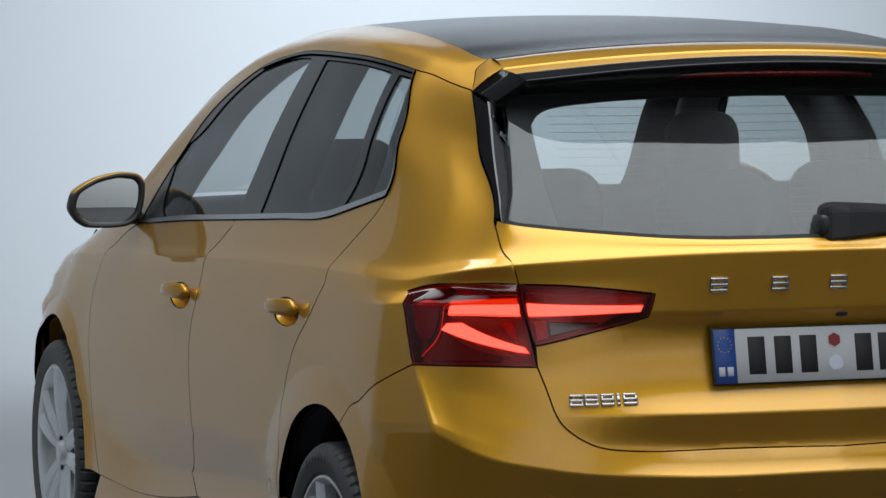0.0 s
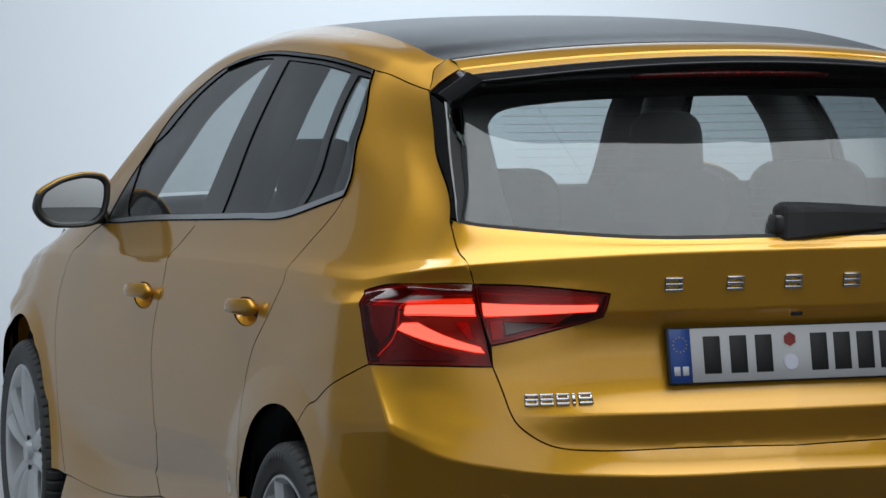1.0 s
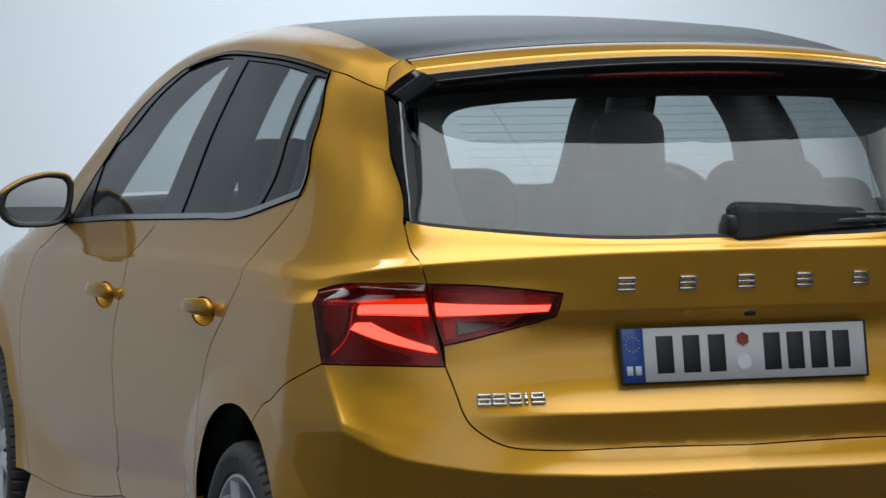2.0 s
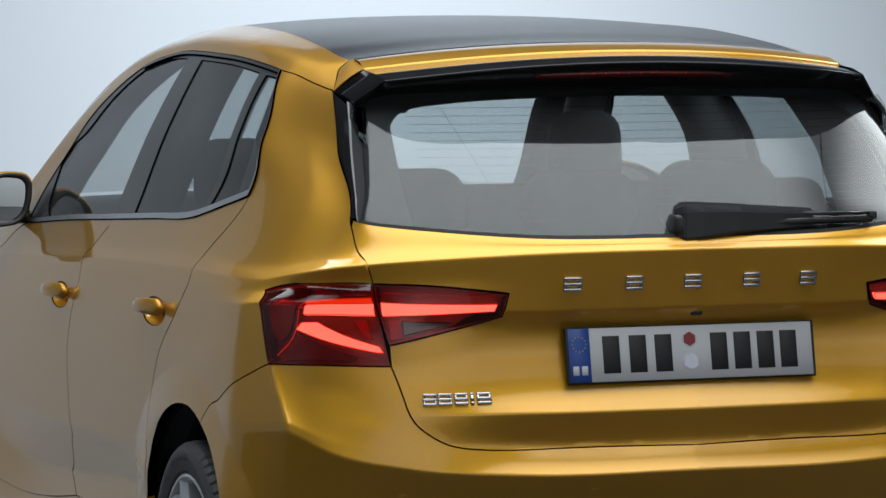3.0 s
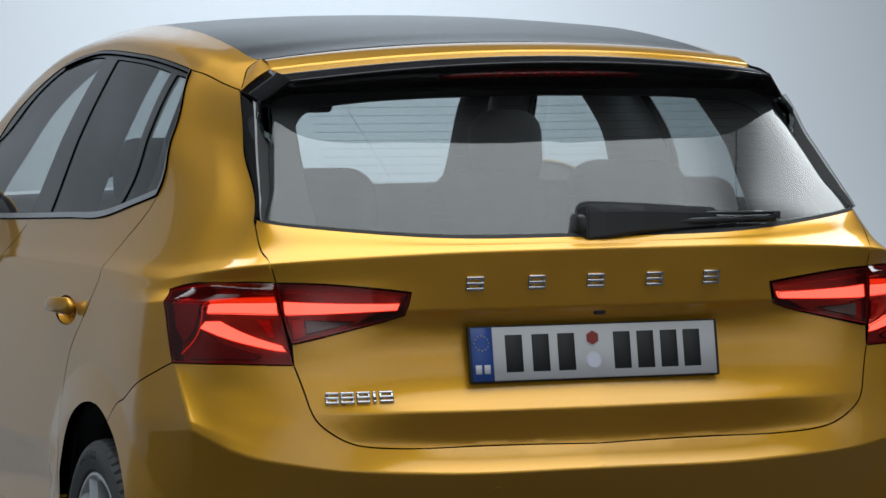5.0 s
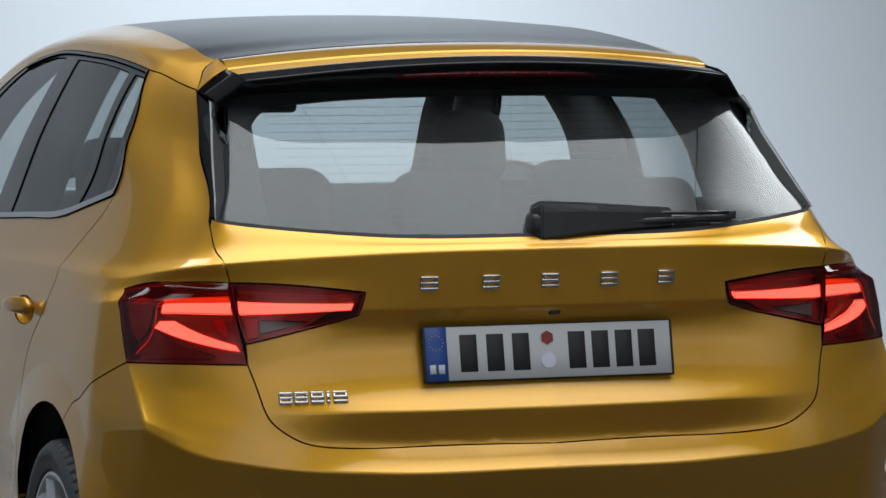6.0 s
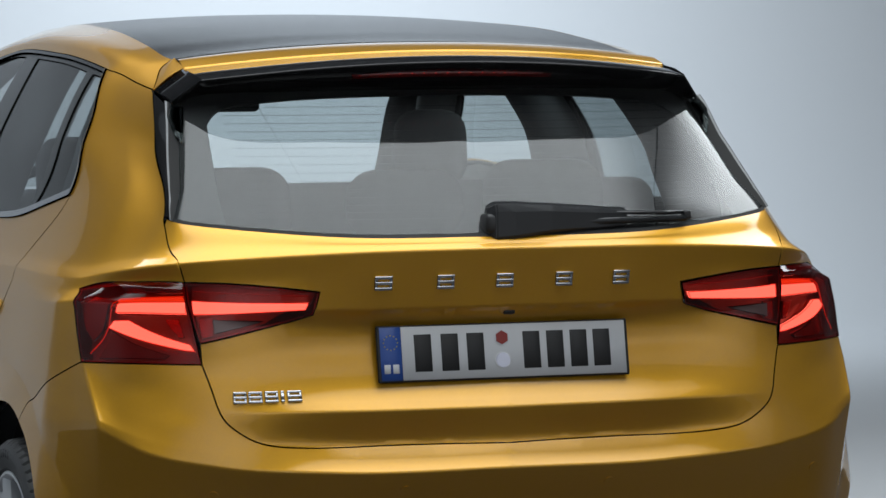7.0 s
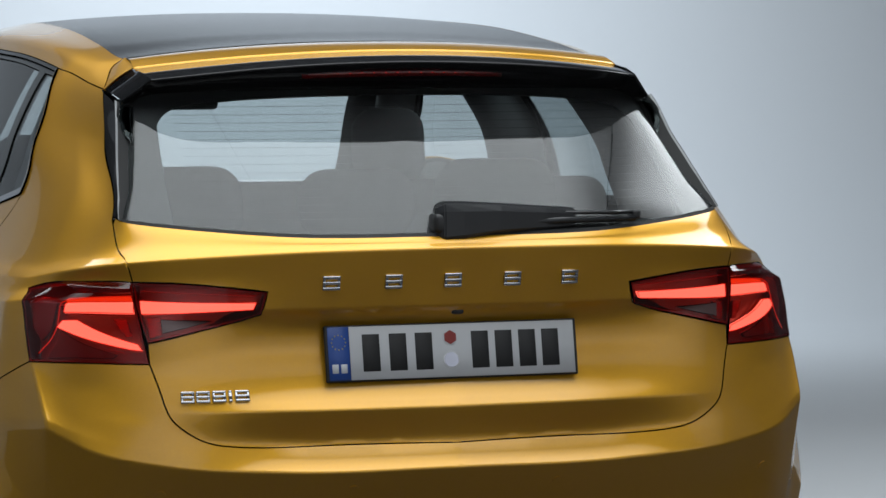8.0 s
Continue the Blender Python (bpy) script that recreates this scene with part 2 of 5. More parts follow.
line(1.37, [(0, .183, 1.216), (-.35, .204, 1.216), (-.575, .278, 1.222), (-.615, .385, 1.230)],
     (.651, .706, .720, .722, .720, .775, .74, .62), (1.242, 1.247, 1.236, 1.220, 1.16, .965, .915, .84), nose(.84, 3.92, .42),
     ys=(.52, .76, 1.25, 1.75, 2.36, 2.95, 3.30, 3.72))
line(1.54, [(0, .385, 1.364), (-.33, .394, 1.362), (-.530, .428, 1.354), (-.575, .512, 1.354)],
     (.597, .617, .617, .608, .655, .77, .74, .62), (1.364, 1.381, 1.405, 1.402, 1.285, .975, .915, .84), nose(.84, 3.92, .42),
     ys=(.64, .81, 1.25, 1.75, 2.40, 2.95, 3.30, 3.72))
line(1.585, [(0, .48, 1.405), (-.33, .49, 1.400), (-.525, .53, 1.380), (-.552, .585, 1.382)],
     (.572, .586, .590, .579, .622, .76, .74, .62), (1.390, 1.411, 1.437, 1.436, 1.325, .985, .915, .84), nose(.84, 3.92, .42),
     ys=(.665, .82, 1.25, 1.75, 2.38, 2.95, 3.30, 3.72))
line(1.64, [(0, .55, 1.437), (-.33, .555, 1.427), (-.50, .575, 1.408), (-.527, .587, 1.402)],
     (.528, .522, .505, .490, .545, .74, .74, .62), (1.406, 1.428, 1.463, 1.467, 1.37, 1.0, .915, .84), nose(.84, 3.92, .42),
     ys=(.64, .82, 1.25, 1.75, 2.30, 2.93, 3.30, 3.72))


def hermite(x, xs, ys, limited):
    """Cubic through ys (n, ...) at xs; limited keeps it free of overshoot."""
    h = np.diff(xs)
    shape = (-1,) + (1,) * (ys.ndim - 1)
    d = np.diff(ys, axis=0) / h.reshape(shape)
    m = np.empty_like(ys)
    w = (h[1:] / (h[1:] + h[:-1])).reshape(shape)
    m[1:-1] = w * d[:-1] + (1 - w) * d[1:]
    if np.any(limited):
        a, b = d[:-1], d[1:]
        with np.errstate(divide="ignore", invalid="ignore"):
            har = np.where(a * b > 0, 1 / ((1 - w) / b + w / a), 0.0)
        m[1:-1] = np.where((np.ones(len(xs), bool) & limited)[1:-1].reshape(shape), har, m[1:-1])
    m[0], m[-1] = d[0], d[-1]
    i = np.clip(np.searchsorted(xs, x, side="right") - 1, 0, len(xs) - 2)
    hh = h[i].reshape((-1,) + (1,) * (ys.ndim - 1))
    s = ((x - xs[i]) / h[i]).reshape(hh.shape)
    return ((1 + 2 * s) * (1 - s) ** 2 * ys[i] + s * (1 - s) ** 2 * hh * m[i]
            + s * s * (3 - 2 * s) * ys[i + 1] + s * s * (s - 1) * hh * m[i + 1])


def knots():
    mid = LINES[10][1]
    return np.concatenate([[0], np.cumsum(np.linalg.norm(np.diff(mid, axis=0), axis=1))])


UK = knots()
TURN = UK[2] + .62 * (UK[3] - UK[2])
LINES = [(v, np.insert(p, 3, hermite(np.array([TURN]), UK, p, False)[0] if turn is None else turn, 0), c) for v, p, c, turn in LINES]
UK = np.insert(UK, 3, TURN)
UMAX = UK[-1]
REAR_AXLE, FRONT_AXLE, HUB_Z = 0.635, 3.275, 0.308
# wheel openings: height of their centre and radius; bands round them: centre y, z and radius
OPENING_Z, OPENING = {REAR_AXLE: 0.282, FRONT_AXLE: 0.302}, {REAR_AXLE: 0.414, FRONT_AXLE: 0.386}
BANDS = {REAR_AXLE: (.672, .189, .583, .15), FRONT_AXLE: (3.28, .308, .432, .28)}
CORNER = 4
UCOL = np.insert(UK, [CORNER, CORNER, CORNER + 1, CORNER + 1], [UK[CORNER] - .030, UK[CORNER] - .012, UK[CORNER] + .012, UK[CORNER] + .030])


def cornered(v, pts):
    """More points at the rear corner: a tight vertical edge on the bumper and lamp, a soft turn above them."""
    soft = hermite(UCOL, UK, pts, False)
    hard = np.stack([np.interp(UCOL, UK, pts[:, k]) for k in range(3)], 1)
    keep = 1 if .555 < v < .93 else .35 if v < .58 else 0.0
    near = (abs(UCOL - UK[CORNER]) < .04)[:, None] * keep
    return soft * (1 - near) + hard * near


def sharpened():
    """Each creased line becomes four close lines, which round it off tightly."""
    vs, rows = [], []
    for k, (v, pts, c) in enumerate(LINES):
        if c:
            for step in (-1, 1):
                o = LINES[k + step]
                gap = np.linalg.norm(o[1] - pts, axis=1, keepdims=True)
                for size in ((2.4, 1) if step < 0 else (1, 2.4)):
                    share = np.minimum(.18 * size, c * size / np.maximum(gap, 1e-4))
                    rows.append(pts + (o[1] - pts) * share)
                    vs.append(v + (o[0] - v) * .18 * size * min(1, c / (.18 * abs(o[0] - v))))
        else:
            vs.append(v)
            rows.append(pts)
    return np.array(vs), np.array([cornered(v, r) for v, r in zip(vs, rows)])


VS, ROWPTS = sharpened()
UG = np.unique(np.concatenate([np.linspace(0, 1.6, 321), np.linspace(1.6, UMAX, 241)]))
VG = np.linspace(VS[0], VS[-1], 721)
CALM = (np.arange(len(UCOL)) >= CORNER + 5) & (np.arange(len(UCOL)) <= CORNER + 6)
FLANK = np.array([hermite(UG, UCOL, r, CALM) for r in ROWPTS])
TABLE = hermite(VG, VS, FLANK.reshape(len(VS), -1), VS < 1.1).reshape(len(VG), len(UG), 3)


def lagrange(v, vs, rows):
    """The parabola through three rows."""
    (a, b, c), v = vs, v.reshape(-1, 1, 1)
    return (rows[0] * ((v - b) * (v - c) / ((a - b) * (a - c))) + rows[1] * ((v - a) * (v - c) / ((b - a) * (b - c)))
            + rows[2] * ((v - a) * (v - b) / ((c - a) * (c - b))))


# the rear window is one even curve from its lower edge to the spoiler
three = [int(np.argmin(abs(VS - v))) for v in (1.17, 1.37, 1.54)]
band = (VG >= 1.17) & (VG <= 1.54)
share = (1 - np.clip((UG - UK[2] - .09) / .06, 0, 1)).reshape(1, -1, 1)
even = lagrange(VG[band], VS[three], FLANK[three])
TABLE[band] = TABLE[band] * (1 - share) + even * share
# the flank was laid out from a middle plane 6 mm off the car's own
OFF = .006


def inward(x):
    """Half-widths taken from the car's own middle plane."""
    return x + OFF * np.clip(abs(x) / .15, 0, 1)


TABLE[..., 0] = inward(TABLE[..., 0])
TABLE[:, 0, 0] = 0


def smoothstep(a, b, x):
    s = np.clip((x - a) / (b - a), 0, 1)
    return s * s * (3 - 2 * s)


def flared(p):
    """The band round each wheel opening rises like a wedge from a crisp outer edge."""
    out = p.copy()
    for y, z, r, steep in BANDS.values():
        d = r - np.hypot(p[..., 1] - y, p[..., 2] - z)
        rise = np.clip(d, 0, .09)
        on = (p[..., 0] < -.5) * smoothstep(.15, .24, p[..., 1])
        out[..., 0] -= on * rise * steep
    return out


TABLE = flared(TABLE)
DU = np.gradient(TABLE, UG, axis=1)
DV = np.gradient(TABLE, VG, axis=0)
NORMALS = np.cross(DV, DU)
NORMALS /= np.maximum(np.linalg.norm(NORMALS, axis=2, keepdims=True), 1e-9)
NORMALS[:, 0, 0] = 0


def sample(table, uv):
    uv = np.asarray(uv, float)
    i = np.clip(np.searchsorted(UG, uv[:, 0], side="right") - 1, 0, len(UG) - 2)
    a = np.clip((uv[:, 0] - UG[i]) / (UG[i + 1] - UG[i]), 0, 1)[:, None]
    fj = np.clip((uv[:, 1] - VG[0]) / (VG[1] - VG[0]), 0, len(VG) - 1.001)
    j = fj.astype(int)
    b = (fj - j)[:, None]
    return (table[j, i] * (1 - a) * (1 - b) + table[j, i + 1] * a * (1 - b)
            + table[j + 1, i] * (1 - a) * b + table[j + 1, i + 1] * a * b)


def S(uv):
    return sample(TABLE, uv)


def N(uv):
    n = sample(NORMALS, uv)
    return n / np.maximum(np.linalg.norm(n, axis=1, keepdims=True), 1e-9)


def find(kind, a, z):
    """Surface parameters of the point seen flat on: kind r, at (x, z) from behind; kind s, at (y, z) from the side."""
    if kind == "r":
        a = float(inward(a))
        d = (TABLE[..., 0] - a) ** 2 + (TABLE[..., 2] - z) ** 2 + 9 * (UG[None, :] > UK[5])
        k0, k1 = 0, 2
    else:
        d = (TABLE[..., 1] - a) ** 2 + (TABLE[..., 2] - z) ** 2 + 9 * (UG[None, :] < UK[2] + .05) + 9 * (UG[None, :] > UK[12])
        k0, k1 = 1, 2
    j, i = np.unravel_index(np.argmin(d), d.shape)
    uv = np.array([UG[i], VG[j]])
    for _ in range(4):
        p, e = S([uv])[0], 2e-3
        pu, pv = (S([uv + (e, 0)])[0] - p) / e, (S([uv + (0, e)])[0] - p) / e
        m = np.array([[pu[k0], pv[k0]], [pu[k1], pv[k1]]])
        if abs(np.linalg.det(m)) < 1e-4:
            break
        step = np.linalg.solve(m, [a - p[k0], z - p[k1]])
        uv = uv + np.clip(step, -.01, .01)
    return uv


def smooth_run(pts, n):
    """n points on a smooth curve through pts."""
    pts = np.asarray(pts, float)
    if len(pts) == 2:
        return pts[0] + (pts[1] - pts[0]) * np.linspace(0, 1, n)[:, None]
    k = np.concatenate([[0], np.cumsum(np.maximum(np.linalg.norm(np.diff(pts, axis=0), axis=1), 1e-6))])
    return hermite(np.linspace(0, k[-1], n), k, pts, False)


def outline(*runs):
    """A closed outline from runs of points (kind, a, z), each run smooth, corners between them."""
    out = []
    for run in runs:
        uv = [find(*q) if isinstance(q[0], str) else q for q in run]
        length = np.sum(np.linalg.norm(np.diff(S(uv), axis=0), axis=1))
        dense = smooth_run(uv, max(3, int(length / .012)))
        for _ in range(10 if len(uv) > 2 else 0):
            dense[1:-1] = dense[1:-1] * .5 + (dense[2:] + dense[:-2]) * .25
        out.extend(dense[:-1])
    return np.array(out)


def circle_part(axle, radius, a0, a1, n=40):
    """Points on a wheel opening, degrees from the rear over the top."""
    return [find("s", axle - radius * math.cos(radians(a)), OPENING_Z[axle] + radius * math.sin(radians(a))) for a in np.linspace(a0, a1, n)]


@functools.lru_cache(None)
def flare_points(axle):
    """Points along both edges of the band round a wheel opening, for a clean mesh there."""
    y, z, r, steep = BANDS[axle]
    return np.array([find("s", y - (r + d) * math.cos(radians(a)), z + (r + d) * math.sin(radians(a))) for d in (-.008, -.002, .002, .008) for a in np.linspace(15, 178, 110)])


from mathutils.geometry import delaunay_2d_cdt


def mesh_from(name, verts, faces, normals=None):
    me = bpy.data.meshes.new(name)
    me.from_pydata([tuple(v) for v in verts], [], [tuple(int(i) for i in f) for f in faces])
    me.polygons.foreach_set("use_smooth", [True] * len(me.polygons))
    me.update()
    if normals is not None:
        me.normals_split_custom_set_from_vertices([tuple(n) for n in normals])
    return me


def inset(poly, gap):
    """The outline moved inwards over the surface by gap metres."""
    p, n = S(poly), N(poly)
    t = np.roll(p, -1, 0) - np.roll(p, 1, 0)
    t /= np.maximum(np.linalg.norm(t, axis=1, keepdims=True), 1e-9)
    area2 = np.sum(poly[:, 0] * np.roll(poly[:, 1], -1) - np.roll(poly[:, 0], -1) * poly[:, 1])
    side = np.cross(n, t) * (-1 if area2 > 0 else 1)
    e = 2e-3
    pu, pv = (S(poly + (e, 0)) - S(poly - (e, 0))) / (2 * e), (S(poly + (0, e)) - S(poly - (0, e))) / (2 * e)
    a, b, c = (pu * pu).sum(1), (pu * pv).sum(1), (pv * pv).sum(1)
    su, sv = (side * pu).sum(1) * gap, (side * pv).sum(1) * gap
    det = np.maximum(a * c - b * b, 1e-6)
    step = np.stack([(c * su - b * sv) / det, (a * sv - b * su) / det], 1)
    moved = poly + np.clip(step, -.02, .02)
    moved[poly[:, 0] < 1e-4, 0] = 0
    return moved


def inside(q, poly):
    x, y = q[:, 0], q[:, 1]
    r = np.zeros(len(q), bool)
    for a, b in zip(poly, np.roll(poly, -1, 0)):
        c = (a[1] > y) != (b[1] > y)
        r ^= c & (x < (b[0] - a[0]) * (y - a[1]) / (b[1] - a[1] + 1e-12) + a[0])
    return r


def inside_only(q, poly):
    poly = inset(poly, .008)
    return q[inside(q, poly)]


def panel_data(poly, lift=0.0, gap=0.0007, depth=0.016, grid=0.016, holes=(), rim=0.0009, extra=()):
    """Vertices, faces and normals of a sheet on the body surface with rounded, folded edges."""
    rings = [inset(np.asarray(q, float), gap * (1 if k == 0 else -1)) for k, q in enumerate([poly, *holes])]
    bounds = [inset(q, rim * (1 if k == 0 else -1)) for k, q in enumerate(rings)]
    lo, hi = bounds[0].min(0), bounds[0].max(0)
    us, vs = np.arange(lo[0], hi[0], grid), np.arange(lo[1], hi[1], grid)
    fine = VS[(VS > lo[1]) & (VS < hi[1])]
    vs = np.concatenate([[v for v in vs if not len(fine) or abs(fine - v).min() > grid * .35], fine])
    mesh_u, mesh_v = np.meshgrid(us, vs)
    pts = np.stack([mesh_u.ravel(), mesh_v.ravel()], 1)
    if len(extra):
        near = np.full(len(pts), 9.0)
        for q in extra:
            near = np.minimum(near, np.hypot(pts[:, 0] - q[0], pts[:, 1] - q[1]))
        pts = np.concatenate([pts[near > grid * .6], extra])

    keep = inside(pts, bounds[0])
    for h in bounds[1:]:
        keep &= ~inside(pts, h)
    pts = pts[keep]
    allb = np.concatenate(bounds)
    if len(pts):
        d = np.full(len(pts), 9.0)
        for k in range(0, len(allb), 200):
            d = np.minimum(d, np.sqrt(((pts[:, None] - allb[None, k:k + 200]) ** 2).sum(2)).min(1))
        pts = pts[d > grid * .4]
    edges, base = [], 0
    for b in bounds:
        edges += [(base + i, base + (i + 1) % len(b)) for i in range(len(b))]
        base += len(b)
    coords = np.concatenate([allb, pts])
    vo, _, fo, *_ = delaunay_2d_cdt([Vector(c) for c in coords], edges, [], 0, 1e-7)
    uv = np.array([tuple(v) for v in vo])
    tri = np.array([f for f in fo if len(f) == 3])
    mid = uv[tri].mean(1)
    ok = inside(mid, bounds[0])
    for h in bounds[1:]:
        ok &= ~inside(mid, h)
    tri = tri[ok]
    a, b, c = uv[tri[:, 0]], uv[tri[:, 1]], uv[tri[:, 2]]
    turn = (b[:, 0] - a[:, 0]) * (c[:, 1] - a[:, 1]) - (b[:, 1] - a[:, 1]) * (c[:, 0] - a[:, 0])
    tri[turn > 0] = tri[turn > 0][:, ::-1]
    nrm = N(uv)
    height = lift if callable(lift) else lambda q: np.full(len(q), lift)
    verts, normals, faces = list(S(uv) + nrm * height(uv)[:, None]), list(nrm), [tuple(t) for t in tri]
    for ring, bound in zip(rings, bounds):
        n = len(ring)
        pb, nb, pr = S(bound), N(bound), S(ring)
        out = pr - pb
        out /= np.maximum(np.linalg.norm(out, axis=1, keepdims=True), 1e-9)
        s = len(verts)
        up = height(bound)[:, None]
        for pp, nn in ((pb + nb * up, nb), (pr + nb * (up - rim), out * .9 + nb * .3), (pr + nb * (up - depth), out)):
            verts += list(pp)
            normals += list(nn / np.maximum(np.linalg.norm(nn, axis=1, keepdims=True), 1e-9))
        cross = np.sum(bound[:, 0] * np.roll(bound[:, 1], -1) - np.roll(bound[:, 0], -1) * bound[:, 1])
        flip = (cross < 0) != (ring is not rings[0])
        for lay in (0, 1):
            for i in range(n):
                if ring[i, 0] < 1e-4 and ring[(i + 1) % n, 0] < 1e-4:
                    continue
                q = [s + lay * n + i, s + lay * n + (i + 1) % n, s + (lay + 1) * n + (i + 1) % n, s + (lay + 1) * n + i]
                faces.append(tuple(q if flip else q[::-1]))
    return np.array(verts), faces, np.array(normals)


def mirrored(data):
    v, f, n = data
    return v * (-1, 1, 1), [q[::-1] for q in f], n * (-1, 1, 1)


def doubled(data):
    """A sheet that touches the middle plane, joined with its mirror image."""
    v, f, n = data
    w, g, m = mirrored(data)
    k = len(v)
    return np.concatenate([v, w]), list(f) + [tuple(i + k for i in q) for q in g], np.concatenate([n, m])


def put(name, data, mat, parent=None, label=""):
    v, f, n = data
    ob = new(name, mesh_from(name, v, f, n))
    ob.data.materials.append(mat)
    if parent:
        ob.parent = parent
    if label:
        ob["label"] = label
    return ob


def part(name, bm, mat, parent=None, label="", smooth=True):
    me = bpy.data.meshes.new(name)
    bm.to_mesh(me)
    bm.free()
    me.polygons.foreach_set("use_smooth", [smooth] * len(me.polygons))
    me.materials.append(mat)
    ob = new(name, me)
    if parent:
        ob.parent = parent
    if label:
        ob["label"] = label
    return ob


# ---- panel edges on the body surface ----
R_DOOR_EDGE = [("s", 0.620, 1.123), ("s", 0.634, 1.084), ("s", 0.675, 1.051), ("s", 0.726, 1.011), ("s", 0.746, 0.966)]
R_DOOR_EDGE2 = [("s", 0.746, 0.966), ("s", 0.729, 0.939), ("s", 0.768, 0.900), ("s", 0.813, 0.862), ("s", 0.874, 0.812), ("s", 0.924, 0.760), ("s", 0.953, 0.709), ("s", 0.966, 0.660), ("s", 0.970, 0.574), ("s", 1.019, 0.483)]
SPLIT = [("s", 1.647, 1.018), ("s", 1.734, 0.967), ("s", 1.777, 0.928)]
SPLIT2 = [("s", 1.777, 0.928), ("s", 1.756, 0.874), ("s", 1.773, 0.820), ("s", 1.804, 0.764), ("s", 1.806, 0.698), ("s", 1.795, 0.619), ("s", 1.788, 0.539), ("s", 1.840, 0.466), ("s", 1.928, 0.405)]
SPLIT3 = [("s", 1.928, 0.405), ("s", 1.836, 0.359)]
F_DOOR_EDGE = [("s", 2.602, 0.969), ("s", 2.752, 0.925), ("s", 2.867, 0.867), ("s", 2.879, 0.800), ("s", 2.894, 0.732), ("s", 2.883, 0.652), ("s", 2.862, 0.564), ("s", 2.856, 0.446), ("s", 2.818, 0.360), ("s", 2.774, 0.306)]
BELT = [("s", 0.620, 1.123), ("s", 0.735, 1.099), ("s", 0.911, 1.067)]
BELT2 = [("s", 0.911, 1.067), ("s", 1.248, 1.046), ("s", 1.657, 1.024)]
BELT3 = [("s", 1.657, 1.024), ("s", 2.116, 0.999), ("s", 2.602, 0.969)]
WIN_REAR = [("s", 0.620, 1.123), ("s", 0.635, 1.195), ("s", 0.702, 1.292), ("s", 0.805, 1.379)]
WIN_TOP = [("s", 0.805, 1.379), ("s", 0.956, 1.392), ("s", 1.168, 1.405), ("s", 1.532, 1.413), ("s", 1.804, 1.404), ("s", 2.008, 1.377), ("s", 2.159, 1.324), ("s", 2.390, 1.193), ("s", 2.506, 1.094), ("s", 2.602, 0.969)]
D_SEAM = [("s", 0.805, 1.379), ("s", 0.646, 1.359), ("s", 0.526, 1.341)]
GATE_SIDE2 = [("r", -0.649, 1.013), ("s", 0.159, 1.056), ("s", 0.207, 1.090)]
GATE_TOP = [("s", 0.207, 1.090), ("s", 0.338, 1.187), ("s", 0.448, 1.285), ("s", 0.519, 1.341)]
GATE_TOP2 = [("s", 0.519, 1.341), ("s", 0.568, 1.371), ("s", 0.596, 1.399)]
SEAM = [("r", -0.815, 0.817), ("s", 0.230, 0.8055), ("s", 0.256, 0.793), ("s", 0.292, 0.7755), ("s", 0.328, 0.758), ("s", 0.380, 0.738), ("s", 0.431, 0.719)]
GATE_CORNER = [("r", 0.000, 0.645), ("r", -0.247, 0.648), ("r", -0.455, 0.652), ("r", -0.524, 0.663), ("r", -0.569, 0.691), ("r", -0.595, 0.740), ("r", -0.616, 0.815)]
GATE_SIDE = [("r", -0.616, 0.815), ("r", -0.627, 0.891), ("r", -0.637, 0.973), ("r", -0.647, 1.015)]
GLASS_LOW = [(0.776 * k, 1.170) for k in (1, .9, .75, .5, .25, 0)]
LAMP_TOP = [("r", -0.637, 0.973), ("r", -0.670, 0.974), ("s", 0.204, 0.969), ("s", 0.267, 0.963), ("s", 0.289, 0.953)]
LAMP_SIDE = [("s", 0.289, 0.953), ("s", 0.243, 0.912), ("s", 0.225, 0.868), ("s", 0.204, 0.814)]
LAMP_LOW = [("s", 0.204, 0.814), ("r", -0.759, 0.816), ("r", -0.682, 0.816), ("r", -0.616, 0.815)]
BLADE_TOP = [("r", -0.637, 0.973), ("r", -0.572, 0.972), ("r", -0.467, 0.963), ("r", -0.386, 0.953)]
BLADE_TIP = [("r", -0.386, 0.953), ("r", -0.382, 0.938), ("r", -0.397, 0.910)]
BLADE_LOW = [("r", -0.397, 0.910), ("r", -0.487, 0.884), ("r", -0.576, 0.864), ("r", -0.617, 0.855)]
FW_TOP = [("s", 1.612, 1.396), ("s", 1.816, 1.390), ("s", 1.983, 1.369), ("s", 2.126, 1.313), ("s", 2.332, 1.197), ("s", 2.482, 1.149)]
FW_FRONT = [("s", 2.482, 1.149), ("s", 2.456, 1.085), ("s", 2.435, 1.019), ("s", 2.358, 0.995)]
FW_LOW = [("s", 2.358, 0.995), ("s", 2.016, 1.012), ("s", 1.676, 1.030)]
FW_REAR = [("s", 1.676, 1.030), ("s", 1.584, 1.197), ("s", 1.612, 1.396)]
RW_TOP = [("s", 1.470, 1.394), ("s", 1.259, 1.390), ("s", 1.078, 1.382), ("s", 0.939, 1.372)]
RW_REAR = [("s", 0.939, 1.372), ("s", 0.862, 1.223), ("s", 0.900, 1.083)]
RW_LOW = [("s", 0.900, 1.083), ("s", 1.009, 1.069), ("s", 1.170, 1.056), ("s", 1.461, 1.040)]
RW_FRONT = [("s", 1.461, 1.040), ("s", 1.416, 1.185), ("s", 1.447, 1.345), ("s", 1.470, 1.394)]
QW_TOP = [("s", 0.884, 1.368), ("s", 0.802, 1.363)]
QW_REAR = [("s", 0.802, 1.363), ("s", 0.680, 1.257), ("s", 0.630, 1.183), ("s", 0.619, 1.140)]
